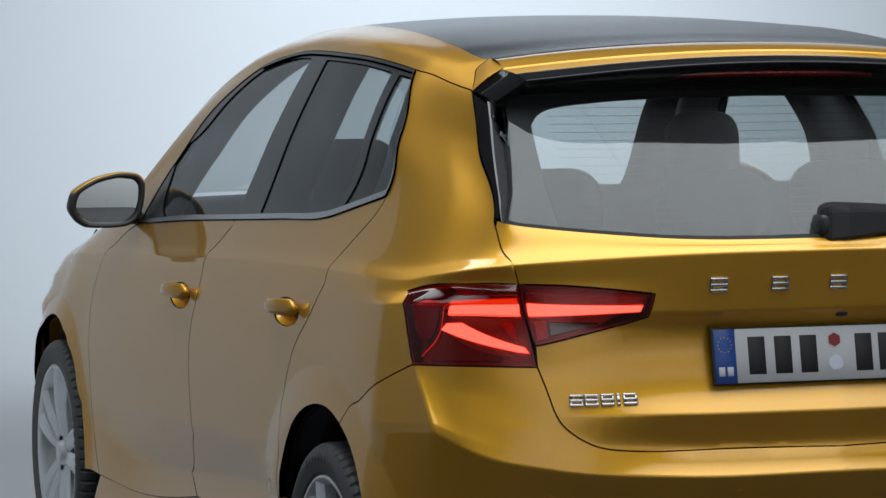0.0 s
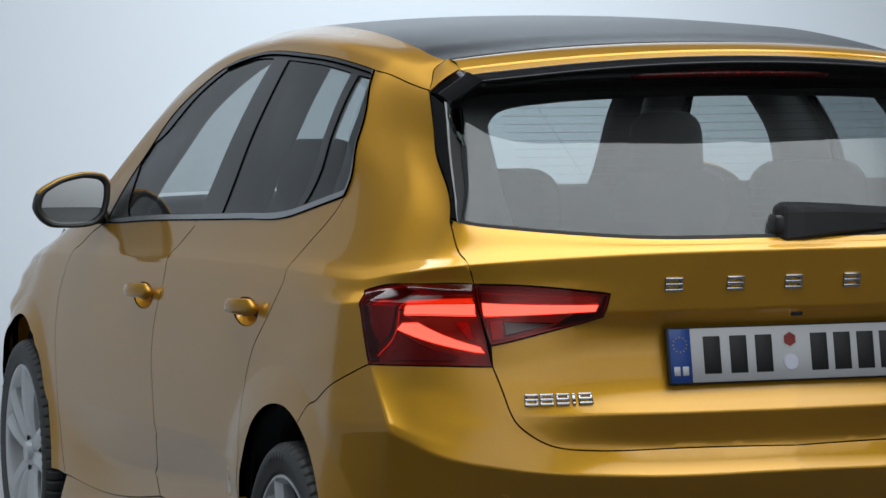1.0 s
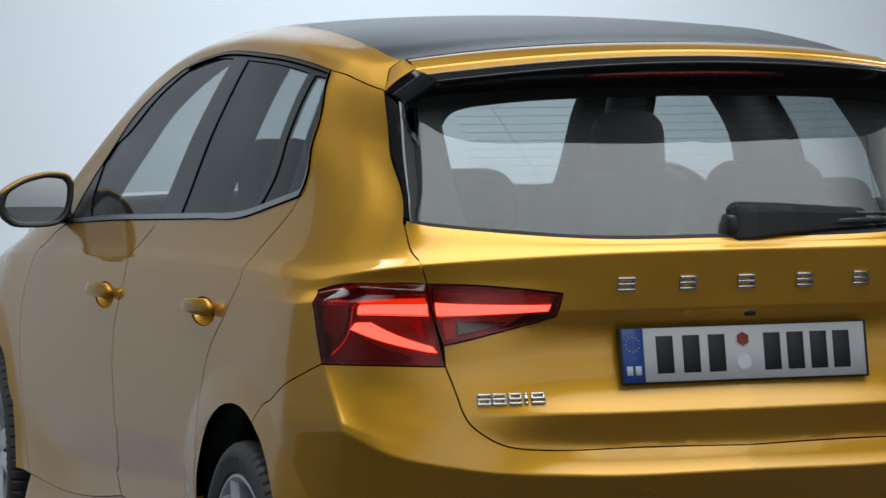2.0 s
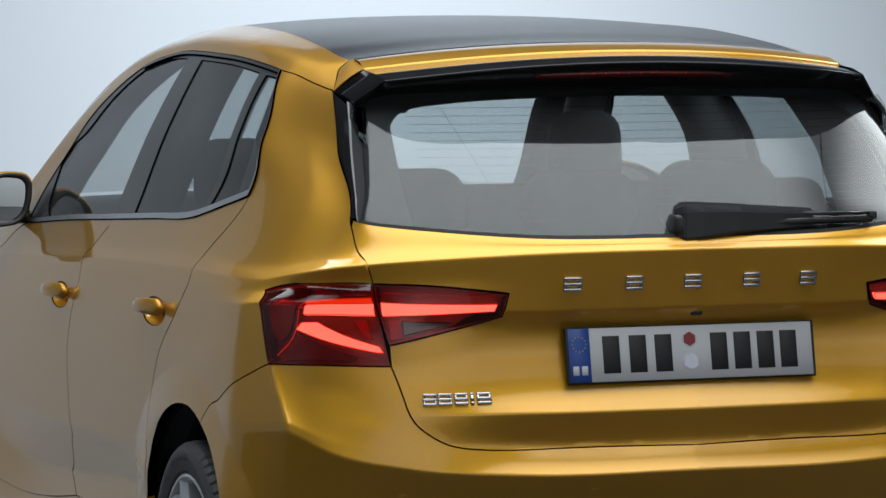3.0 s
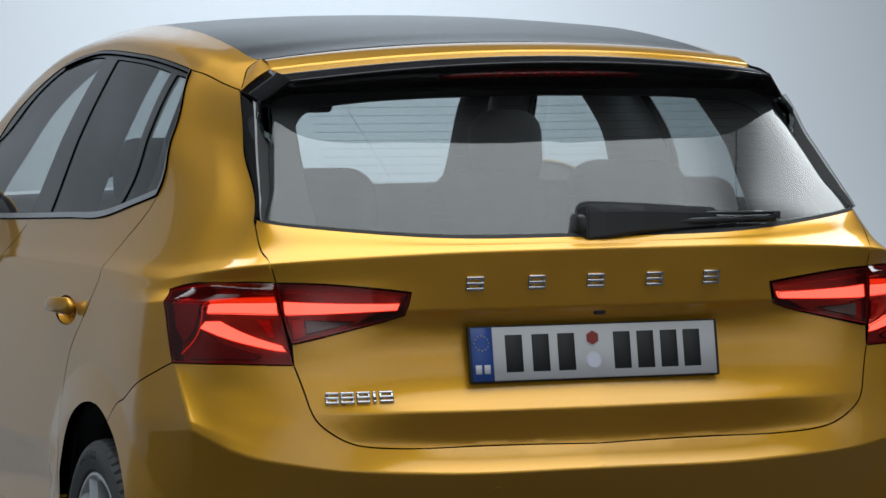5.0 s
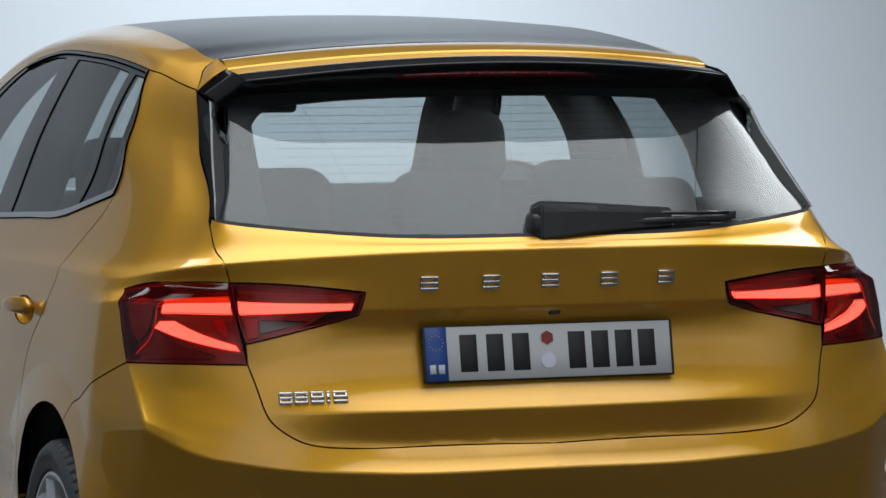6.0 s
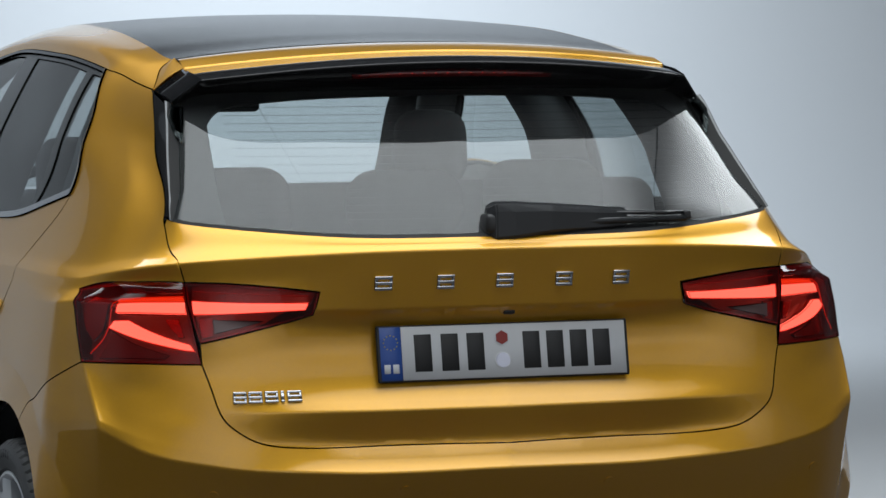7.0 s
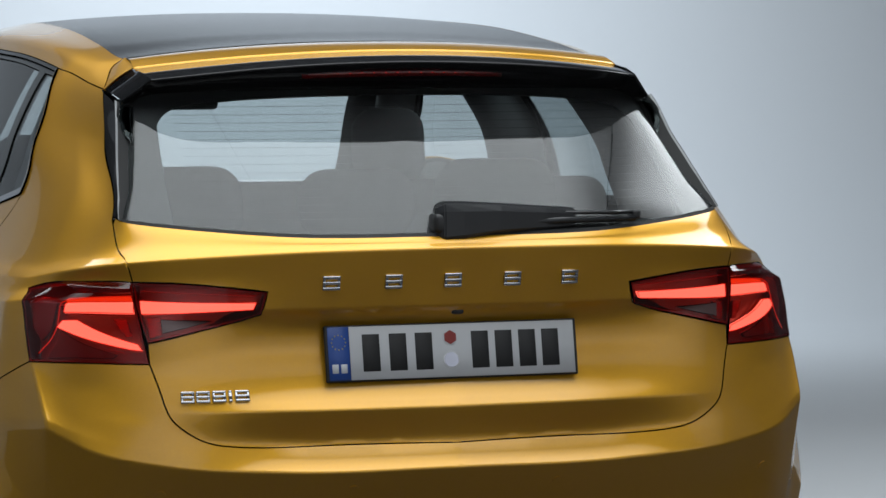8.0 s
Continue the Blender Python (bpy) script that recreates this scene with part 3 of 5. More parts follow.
QW_LOW = [("s", 0.619, 1.140), ("s", 0.749, 1.111), ("s", 0.854, 1.090)]
QW_FRONT = [("s", 0.854, 1.090), ("s", 0.817, 1.230), ("s", 0.884, 1.368)]
FIN = [("s", 0.179, 1.088), ("s", 0.238, 1.143), ("s", 0.335, 1.229), ("s", 0.418, 1.317)]
FRIT_SIDE = [("r", -0.546, 1.086), ("r", -0.542, 1.166), ("r", -0.533, 1.241), ("r", -0.524, 1.292)]
FRIT_TOP = [("r", -0.524, 1.292), ("r", -0.517, 1.309), ("r", -0.500, 1.318), ("r", -0.402, 1.334), ("r", -0.260, 1.343), ("r", -0.030, 1.347)]
BAR_A = [("r", -0.754, 0.936), ("r", -0.639, 0.937), ("r", -0.640, 0.914), ("r", -0.764, 0.914)]
BAR_B = [("r", -0.778, 0.885), ("r", -0.768, 0.8985), ("r", -0.742, 0.9005), ("r", -0.636, 0.854), ("r", -0.628, 0.841), ("r", -0.647, 0.843)]
BAR_C = [("r", -0.627, 0.938), ("r", -0.407, 0.931), ("r", -0.413, 0.917), ("r", -0.626, 0.912)]
AMBER = [("r", -0.754, 0.946), ("r", -0.645, 0.948), ("r", -0.642, 0.940), ("r", -0.758, 0.937)]
GRID = [("r", -0.617, 0.905), ("r", -0.591, 0.905), ("r", -0.590, 0.871), ("r", -0.614, 0.865)]
CLEAR = [("r", -0.591, 0.901), ("r", -0.494, 0.899), ("r", -0.537, 0.885), ("r", -0.589, 0.873)]
ARROW = [("r", -0.638, 0.948), ("r", -0.750, 0.944), ("s", 0.171, 0.885), ("r", -0.809, 0.832)]
SIDE_LINE = [("s", 0.262, 0.940), ("s", 0.247, 0.915), ("s", 0.236, 0.890), ("s", 0.222, 0.860)]
END_LINE = [("r", -0.635, 0.953), ("r", -0.636, 0.912)]
LOW_LINE = [("r", -0.690, 0.845), ("r", -0.658, 0.836)]
SIDE_FACET = [("s", 0.262, 0.948), ("r", -0.757, 0.943), ("s", 0.182, 0.881), ("r", -0.804, 0.856)]
INNER_GRID = [("r", -0.680, 0.905), ("r", -0.655, 0.906), ("r", -0.646, 0.869), ("r", -0.658, 0.869)]
LOW_FACET = [("s", 0.171, 0.879), ("r", -0.676, 0.835), ("r", -0.686, 0.828), ("r", -0.802, 0.825)]
BLADE_LINE = [("r", -0.624, 0.957), ("r", -0.526, 0.951), ("r", -0.408, 0.944)]
BLADE_END = [("r", -0.622, 0.941), ("r", -0.623, 0.914)]
BLADE_FOOT = [("r", -0.618, 0.859), ("r", -0.516, 0.881), ("r", -0.427, 0.903)]


# ---- the car ----
car = tagged(new("car"), "golden yellow five-door hatchback with a gloss black roof", "car")
car.location.x = -OFF


def back(run):
    return run[::-1]


def both(name, data, mat, label="", parents=(None, None)):
    """A part of the left side and its twin on the right."""
    return put(name, data, mat, parents[0] or car, label), put(name, mirrored(data), mat, parents[1] or car, label)


def arch(axle, a0, a1):
    return circle_part(axle, OPENING[axle], a0, a1, 30)


def fold(axle, poly):
    return inside_only(flare_points(axle), poly)


seam_end = arch(REAR_AXLE, 70, 72)[0]
mid_low, mid_glass = GATE_CORNER[0], GLASS_LOW[-1]
gate_skin = outline(GATE_CORNER, [GATE_CORNER[-1], BLADE_LOW[-1]], back(BLADE_LOW), back(BLADE_TIP), back(BLADE_TOP), GATE_SIDE[2:], GATE_SIDE2, GLASS_LOW, [mid_glass, mid_low])
tailgate = put("tailgate", doubled(panel_data(gate_skin, gap=.0008, grid=.011)), PAINT, car)

bumper = outline(back(GATE_CORNER), [mid_low, ("r", 0, .21)], [("r", 0, .21), ("r", -.58, .21), ("s", .25, .21)],
                 [("s", .25, .21), arch(REAR_AXLE, 5, 9)[0]], arch(REAR_AXLE, 5, 70), [seam_end, SEAM[-1]], back(SEAM), LAMP_LOW)
rear_bumper = put("rear_bumper", doubled(panel_data(bumper, gap=.0007, grid=.012, extra=fold(REAR_AXLE, bumper))), PAINT, car)

quarter = outline(back(R_DOOR_EDGE2), back(R_DOOR_EDGE), WIN_REAR, D_SEAM, back(GATE_TOP), back(GATE_SIDE2), back(GATE_SIDE[2:]), LAMP_TOP, LAMP_SIDE,
                  SEAM, [SEAM[-1], seam_end], arch(REAR_AXLE, 70, 156), [arch(REAR_AXLE, 156, 157)[0], R_DOOR_EDGE2[-1]])
both("rear_quarter_panel", panel_data(quarter, grid=.013, extra=fold(REAR_AXLE, quarter)), PAINT)

rear_door = outline(R_DOOR_EDGE, R_DOOR_EDGE2, [R_DOOR_EDGE2[-1], ("s", 1.02, .40), ("s", 1.05, .345)], [("s", 1.05, .345), SPLIT3[-1]], back(SPLIT3), back(SPLIT2), back(SPLIT), back(BELT2), back(BELT))


def pocket(y, z, k=1.0, n=40):
    """The oval of a handle recess on a door."""
    return np.array([find("s", y + .098 * k * math.cos(a), z + .029 * k * math.sin(a) - .004) for a in np.linspace(0, 2 * math.pi, n, endpoint=False)])


R_HANDLE, F_HANDLE = (.985, .866), (1.93, .836)
rear_doors = both("rear_door", panel_data(rear_door, extra=fold(REAR_AXLE, rear_door), holes=(pocket(*R_HANDLE),), rim=.0014), PAINT)
front_door = outline(SPLIT, SPLIT2, SPLIT3, [SPLIT3[-1], F_DOOR_EDGE[-1]], back(F_DOOR_EDGE), back(BELT3))
front_doors = both("front_door", panel_data(front_door, holes=(pocket(*F_HANDLE),), rim=.0014), PAINT)
fender = outline(F_DOOR_EDGE, [F_DOOR_EDGE[-1], arch(FRONT_AXLE, 1, 2)[0]], arch(FRONT_AXLE, 1, 176), [arch(FRONT_AXLE, 176, 177)[0], ("s", 3.70, .25)],
                 [("s", 3.70, .25), ("s", 3.70, .60), ("s", 3.68, .845)], [("s", 3.68, .845), ("s", 3.30, .912), ("s", 2.95, .952), F_DOOR_EDGE[0]])
both("front_fender", panel_data(fender, grid=.022, extra=fold(FRONT_AXLE, fender)), PAINT)
sill = outline([("s", 1.05, .345), SPLIT3[-1], F_DOOR_EDGE[-1]], [F_DOOR_EDGE[-1], ("s", 2.86, .205)], [("s", 2.86, .205), ("s", 1.03, .205)], [("s", 1.03, .205), ("s", 1.05, .345)])
both("side_sill", panel_data(sill, lift=-.004, grid=.03), PAINT)
u0, u1, u2 = find("s", .600, 1.402)[0], find("s", 2.25, 1.38)[0], find("s", 2.90, 1.0)[0]
rail = outline(D_SEAM, GATE_TOP2, [(u0, 1.64), ((u0 + u1) / 2, 1.64), (u1, 1.64), (u2, 1.639)], [(u2, 1.639), WIN_TOP[-1]], back(WIN_TOP))
both("roof_rail", panel_data(rail), PAINT)
nose_skin = outline([("s", 3.70, .845), ("s", 3.70, .60), ("s", 3.70, .25)], [("s", 3.70, .25), (UMAX, .21)], [(UMAX, .21), (UMAX, 1.0)], [(UMAX, 1.0), ("s", 3.70, .845)])
both("front_bumper", panel_data(nose_skin, grid=.05, gap=0), PAINT)

# side windows: black surround with three panes, satin strip along the belt
FRONT_PANE = outline(FW_TOP, FW_FRONT, FW_LOW, FW_REAR)
REAR_PANE = outline(RW_TOP, RW_REAR, RW_LOW, RW_FRONT)
QUARTER_PANE = outline(QW_TOP, QW_REAR, QW_LOW, QW_FRONT)
window_area = outline(BELT, BELT2, BELT3, back(WIN_TOP), back(WIN_REAR))
both("window_surround", panel_data(window_area, lift=-.002, holes=(FRONT_PANE, REAR_PANE, QUARTER_PANE), gap=.001, depth=.010), TRIM_BLACK, "black window surround with pillar trim")
both("front_window", panel_data(FRONT_PANE, lift=-.005, gap=-.006, depth=.003), GLASS_CLEAR, "clear door glass")
both("rear_side_window", panel_data(REAR_PANE, lift=-.005, gap=-.006, depth=.003), GLASS_TINT, "tinted door glass")
both("quarter_window", panel_data(QUARTER_PANE, lift=-.005, gap=-.006, depth=.003), GLASS_TINT, "tinted quarter glass")


def ribbon(run, width, lift, depth=.010, shift=0.0):
    """A raised strip along a run on the body surface: outlines made by moving the run up and down."""
    uv = np.array([find(*q) if isinstance(q[0], str) else q for q in run])
    uv = smooth_run(uv, max(8, len(uv) * 8))
    loop = np.concatenate([uv + (0, shift + width / 2), (uv - (0, width / 2 - shift))[::-1]])
    return panel_data(loop, lift=lift, gap=0, depth=depth, grid=.5, rim=.0012)


belt_strip = BELT + BELT2[1:] + BELT3[1:]
both("belt_strip", ribbon(belt_strip, .018, .004, shift=.008), SATIN, "satin metal strip under the side windows")
for name, run, side in (("window_frame_strip", WIN_TOP[:6], -.006),):
    both(name, ribbon(run, .010, .003, shift=side), TRIM_BLACK)

end_run = smooth_run([find(*q) for q in WIN_REAR], 24)
both("window_end_strip", panel_data(np.concatenate([end_run + (.010, 0), end_run[::-1] - (.004, 0)]), lift=.005, gap=0, depth=.006, grid=.5, rim=.0012), SATIN, "satin metal strip at the rear end of the side windows")


def loft(rows, name, mat, parent=None, label="", thick=0.0, outwards=None, smooth=True):
    """A sheet through rows of points."""
    bm = bmesh.new()
    vs = [[bm.verts.new(p) for p in r] for r in rows]
    for a, b in zip(vs, vs[1:]):
        for i in range(len(a) - 1):
            bm.faces.new((a[i], a[i + 1], b[i + 1], b[i]))
    bmesh.ops.recalc_face_normals(bm, faces=bm.faces)
    if outwards is not None:
        f = bm.faces[len(bm.faces) // 2] if not bm.faces.ensure_lookup_table() else None
        if f.normal.dot(Vector(outwards)) < 0:
            bmesh.ops.reverse_faces(bm, faces=bm.faces)
    if thick:
        bmesh.ops.solidify(bm, geom=bm.faces[:], thickness=thick)
    return part(name, bm, mat, parent, label, smooth)


def roof_sheet(k, drop=0.0):
    """One row across the roof at the share k of its length."""
    e = S([(u0 + (u1 - u0) * k, 1.637)])[0]
    crown = .034 - .012 * smoothstep(0, .5, k)
    row = []
    for s in np.linspace(-1, 1, 57):
        bow = -.037 * (1 - abs(s) ** 3) * (1 - k) ** 4
        row.append((-e[0] * s, e[1] + bow + .14 * k ** 4 * (1 - s * s), e[2] + crown * (1 - abs(s) ** 2.2) - drop))
    return row


roof = loft([roof_sheet(k) for k in np.linspace(0.004, 1, 70)], "roof", ROOF_BLACK, car, "gloss black roof panel", outwards=(0, 0, 1))
loft([[(x * .97, y, z) for x, y, z in roof_sheet(k, .035)] for k in np.linspace(0, 1, 24)], "roof_lining", LINING, car)
shield = []
for k in np.linspace(0, 1, 24):
    e = S([(u1 + (u2 - u1) * k, 1.637)])[0]
    shield.append([(-e[0] * s, e[1] + (.14 + .12 * k) * (1 - s * s), e[2] + .022 * (1 - k) * (1 - abs(s) ** 2.2)) for s in np.linspace(-1, 1, 33)])
loft(shield, "windscreen", GLASS_CLEAR, car, "clear windscreen")
hood = []
for k in np.linspace(0, 1, 20):
    a = Vector((-.76 + .17 * k, 2.93 + .78 * k, .985 - .14 * k))
    hood.append([(a.x * s, a.y + (.24 - .05 * k) * (1 - s * s), a.z + (.010 + .02 * k) * (1 - abs(s) ** 2.5)) for s in np.linspace(1, -1, 25)])
loft(hood, "bonnet", PAINT, car, thick=.01, outwards=(0, 0, 1))

for side in (-1, 1):
    rows = []
    for k in np.linspace(-.25, 1, 26):
        a = Vector(S([(u1 + (u2 - u1) * k, 1.56)])[0] * (-side, 1, 1))
        w = .075 + .05 * max(0, k)
        rows.append([a + Vector((-side * .012, 0, -.01)), a + Vector((-side * w * .6, .01, -.02)), a + Vector((-side * w, .03, .0))])
    loft(rows, "pillar_lining", LINING, car, thick=.004)
    # thick trim inside the middle pillar and along the edge of the roof down to the dashboard
    for name, run, deep, half in (("middle_pillar_trim", [("s", 1.60, .98), ("s", 1.55, 1.10), ("s", 1.51, 1.22), ("s", 1.53, 1.32), ("s", 1.55, 1.40)], .12, .055),
                                  ("rear_pillar_trim", [("s", .80, 1.37), ("s", .74, 1.30), ("s", .70, 1.22), ("s", .69, 1.13), ("s", .72, 1.02)], .13, .035),
                                  ("front_pillar_trim", WIN_TOP[4:], .085, .05), ("roof_edge_trim", WIN_TOP[:5], .07, .05)):
        rings = []
        for p in S(smooth_run([find(*q) for q in run], 20)):
            a = Vector(p * (-side, 1, 1)) + Vector((-side * .012, 0, 0))
            rings.append([a + Vector((-side * dx * deep, dy * half, 0)) for dx, dy in ((0, -1), (.75, -1), (.95, -.7), (1, 0), (.95, .7), (.75, 1), (0, 1))])
        loft(rings, name, PILLAR_TRIM, car, thick=.003)

# ---- tail: spoiler, side fins, rear window ----
def spoiler_line(k, s):
    """k 0: roof joint, 1: edge of the painted part, 2: trailing edge, 3: root under it, against the window."""
    a = abs(s)
    if k == 0:
        p = (.520 * s, .545 + .035 * a ** 3, 1.435 - .033 * a ** 2.2)
    elif k == 1:
        p = (.530 * s, .385 + .099 * a ** 2.3, 1.4195 - .0345 * a * a)
    elif k == 2:
        p = (.526 * s, .278 + .030 * a * a + .045 * a ** 8, 1.397 - .034 * a * a)
    else:
        p = (.520 * s, .420 + .075 * a * a, 1.330 - .016 * a * a)
    return Vector(p)


ss = np.linspace(-1, 1, 65)
spoiler = loft([[spoiler_line(0, s).lerp(spoiler_line(1, s), k) + Vector((0, 0, .006 * math.sin(math.pi * k) + (-.004 if k == 1 else 0))) for s in ss] for k in (0, .2, .4, .6, .8, .95, .99, 1)],
               "spoiler", PAINT, car, "painted roof spoiler with a black lip", outwards=(0, 0, 1))
lip_rows = [[spoiler_line(1, s) + Vector((0, .004, -.008)) for s in ss], [spoiler_line(1, s) + Vector((0, -.001, -.003)) for s in ss],
            [spoiler_line(1, s).lerp(spoiler_line(2, s), .5) + Vector((0, 0, -.001)) for s in ss],
            [spoiler_line(2, s) + Vector((0, .004, .001)) for s in ss], [spoiler_line(2, s) + Vector((0, 0, -.001)) for s in ss],
            [spoiler_line(2, s) + Vector((0, .003, -.005)) for s in ss], [spoiler_line(3, s) for s in ss]]
loft(lip_rows, "spoiler_lip", GLOSS_BLACK, spoiler, "gloss black spoiler lip", outwards=(0, -.3, 1))
for side in (-1, 1):
    a1, a2, a3 = spoiler_line(1, side), spoiler_line(2, side), spoiler_line(3, side)
    shut = [Vector(p * (-side, 1, 1)) + Vector((-side * .002, 0, 0)) for p in S(smooth_run([find(*q) for q in GATE_TOP2], 9))][::-1]
    b1, b2 = shut[-1], Vector((.575 * side, .405, 1.319))
    r0 = spoiler_line(0, side)
    rows = [[r0.lerp(a1, k).lerp(shut[i], m) + Vector((0, 0, .004 * math.sin(math.pi * min(m, 1)))) for m in (-.04, 0, .25, .5, .75, .95, 1.06)] for i, k in enumerate(np.linspace(0, 1, 9))]
    loft(rows, "spoiler_cheek", PAINT, spoiler, outwards=(side, -.2, 1))
    under = [[r0.lerp(a1, k).lerp(shut[int(np.clip(round(k * 8), 0, 8))], m) + Vector((0, 0, -.005)) for m in (-.15, .1, .3, .6, 1, 1.1)] for k in np.linspace(-.08, .95, 9)]
    loft(under, "cheek_flange", PAINT, spoiler, outwards=(side, -.2, 1))
    steps = np.linspace(0, 1, 9)
    rows = [[a1.lerp(b1, k) + Vector((0, .002, -.008)) for k in steps], [a1.lerp(b1, k) + Vector((0, -.001, -.002)) for k in steps],
            [(a1.lerp(b1, k)).lerp(a2.lerp(b2, k), .5) + Vector((side * .002, -.001, .003)) for k in steps],
            [a2.lerp(b2, k) + Vector((0, .002, .002)) for k in steps], [a2.lerp(b2, k) for k in steps],
            [a2.lerp(b2, k) + Vector((-side * .004, .004, -.004)) for k in steps], [a3.lerp(Vector((.545 * side, .47, 1.30)), k) for k in steps]]
    loft(rows, "spoiler_corner", GLOSS_BLACK, spoiler, outwards=(side, -1, .5))
    rows = [[b1 + Vector((0, -.001, -.002)), b1 + Vector((0, .02, -.03))], [b2, b2 + Vector((side * .010, .05, -.035))]]
    loft(rows, "fin_root", GLOSS_BLACK, spoiler, outwards=(side, -1, .2))

FIN_TOP = [FIN[-1], GATE_TOP[-1]]
fin = outline(GATE_TOP, back(FIN_TOP), back(FIN), [FIN[0], GATE_TOP[0]])
both("side_fin", panel_data(fin, lift=.004, gap=.002, depth=.03, rim=.004), GLOSS_BLACK, "gloss black fin beside the rear window")
# the highlight along the fin's edge is a strip of paler grey
edge = np.concatenate([smooth_run([find(*q) for q in FIN], 24) + (.001, 0), (smooth_run([find(*q) for q in FIN], 24) - (.0022, 0))[::-1]])
both("fin_edge", panel_data(edge, lift=.008, gap=0, depth=.005, rim=.001, grid=.5), FIN_GLINT, "edge of the fin with its highlight set in grey")



def recess(base):
    """Depth of a sheet under the body surface: flush along the lower edge, set back between the fins above it."""
    return lambda uv: base - .019 * smoothstep(1.165, 1.30, np.asarray(uv)[:, 1])


tip = smooth_run([find(*q) for q in FIN], 24)
walls = [S(tip) + N(tip) * .009, S(tip) + N(tip) * .002 + (.002, 0, 0), S(tip) + N(tip) * (recess(-.006)(tip)[:, None]) + (.004, 0, 0)]
for side in (1, -1):
    loft([[Vector(p * (side, 1, 1)) for p in r] for r in walls], "fin_inner_face", DARK, car, outwards=(side, 0, .3))

GLASS_TOP = [FIN[-1], ("r", -.53, 1.350), ("r", -.33, 1.358), ("r", 0, 1.360)]
glass_loop = outline(FIN, GLASS_TOP, [("r", 0, 1.360), mid_glass], [mid_glass, *back(GLASS_LOW)[1:-1], FIN[0]])
rear_window = put("rear_window", doubled(panel_data(glass_loop, lift=recess(-.002), gap=.003, depth=.003, grid=.02)), GLASS_REAR, car, "heated rear window, tinted")
lo_run = [(0.0, 1.182), (.30, 1.182), (.50, 1.190), FRIT_SIDE[0]]
frit = outline(FIN, GLASS_TOP, [("r", 0, 1.360), ("r", 0, 1.3475)], [("r", 0, 1.3475), *back(FRIT_TOP)], back(FRIT_SIDE), back(lo_run), [lo_run[0], mid_glass], [mid_glass, *back(GLASS_LOW)[1:-1], FIN[0]])
put("window_border", doubled(panel_data(frit, lift=recess(-.0065), gap=.001, depth=.002, grid=.02)), DARK, rear_window, "black printed border")
seal_run = smooth_run(GLASS_LOW, 40)
seal_loop = np.concatenate([seal_run + (0, .010), (seal_run - (0, .008))[::-1]])
put("window_seal", doubled(panel_data(seal_loop, lift=-.001, gap=0, depth=.01, grid=.5, rim=.001)), DARK, rear_window)


def tube(name, pts, radius, mat, parent, label="", sides=8, flat=1.0):
    """A round rod along a line of points."""
    bm = bmesh.new()
    rings = []
    pts = [Vector(p) for p in pts]
    for i, p in enumerate(pts):
        d = (pts[min(i + 1, len(pts) - 1)] - pts[max(i - 1, 0)]).normalized()
        a = d.cross(Vector((0, 0, 1)))
        a = a.normalized() if a.length > .01 else Vector((1, 0, 0))
        b = d.cross(a).normalized()
        r = radius[i] if isinstance(radius, (list, tuple)) else radius
        rings.append([bm.verts.new(p + a * r * math.cos(q) + b * r * flat * math.sin(q)) for q in np.linspace(0, 2 * math.pi, sides, endpoint=False)])
    for r, q in zip(rings, rings[1:]):
        for i in range(sides):
            bm.faces.new((r[i], r[(i + 1) % sides], q[(i + 1) % sides], q[i]))
    bm.faces.new(rings[0][::-1])
    bm.faces.new(rings[-1])
    bmesh.ops.recalc_face_normals(bm, faces=bm.faces)
    return part(name, bm, mat, parent, label)


for z in np.linspace(1.10, 1.325, 15):
    run = [find("r", -x, z) for x in np.linspace(0, .49, 9)]
    half = S(run) + N(run) * recess(.0)(run)[:, None]
    pts = [*half[::-1], *(half[1:] * (-1, 1, 1))]
    tube("heating_wire", [Vector(p) + Vector((0, .005, -.004)) for p in pts], .0003, TRIM_BLACK, rear_window, sides=4)
run = [find("r", -.41 + .05 * k, 1.325 - .2 * k) for k in np.linspace(0, 1, 8)]
tube("aerial_wire", [Vector(p) + Vector((0, .005, -.004)) for p in S(run) + N(run) * recess(.0)(run)[:, None]], .0004, TRIM_BLACK, rear_window, sides=4)


def rounded(size, radius, matrix=None, segments=3):
    """A box with rounded edges."""
    bm = bmesh.new()
    bmesh.ops.create_cube(bm, size=1)
    bmesh.ops.scale(bm, vec=size, verts=bm.verts)
    bmesh.ops.bevel(bm, geom=bm.edges[:] + bm.verts[:], offset=radius, segments=segments, profile=.5, affect="EDGES")
    if matrix is not None:
        bmesh.ops.transform(bm, matrix=matrix, verts=bm.verts)
    return bm


# third brake lamp under the spoiler
brake = [[(x, .312 + .10 * (x / .5) ** 2, z - .02 * (x / .5) ** 2) for x in np.linspace(-.215, .215, 24)] for z in (1.381, 1.366)]
brake_lamp = loft(brake, "high_brake_lamp", LENS_RED, spoiler, "dark red unlit brake lamp strip", thick=.006)
loft([[(x, y + .012, z) for x, y, z in r] for r in brake], "lamp_back", DARK, brake_lamp)
# the bright dots are made by emission; the lamp itself is off
for x in np.linspace(-.19, .19, 16):
    part("led", rounded((.003, .003, .003), .0008, pose(x, .318 + .10 * (x / .5) ** 2, 1.3735 - .02 * (x / .5) ** 2), 1), BRAKE_DOT, brake_lamp)

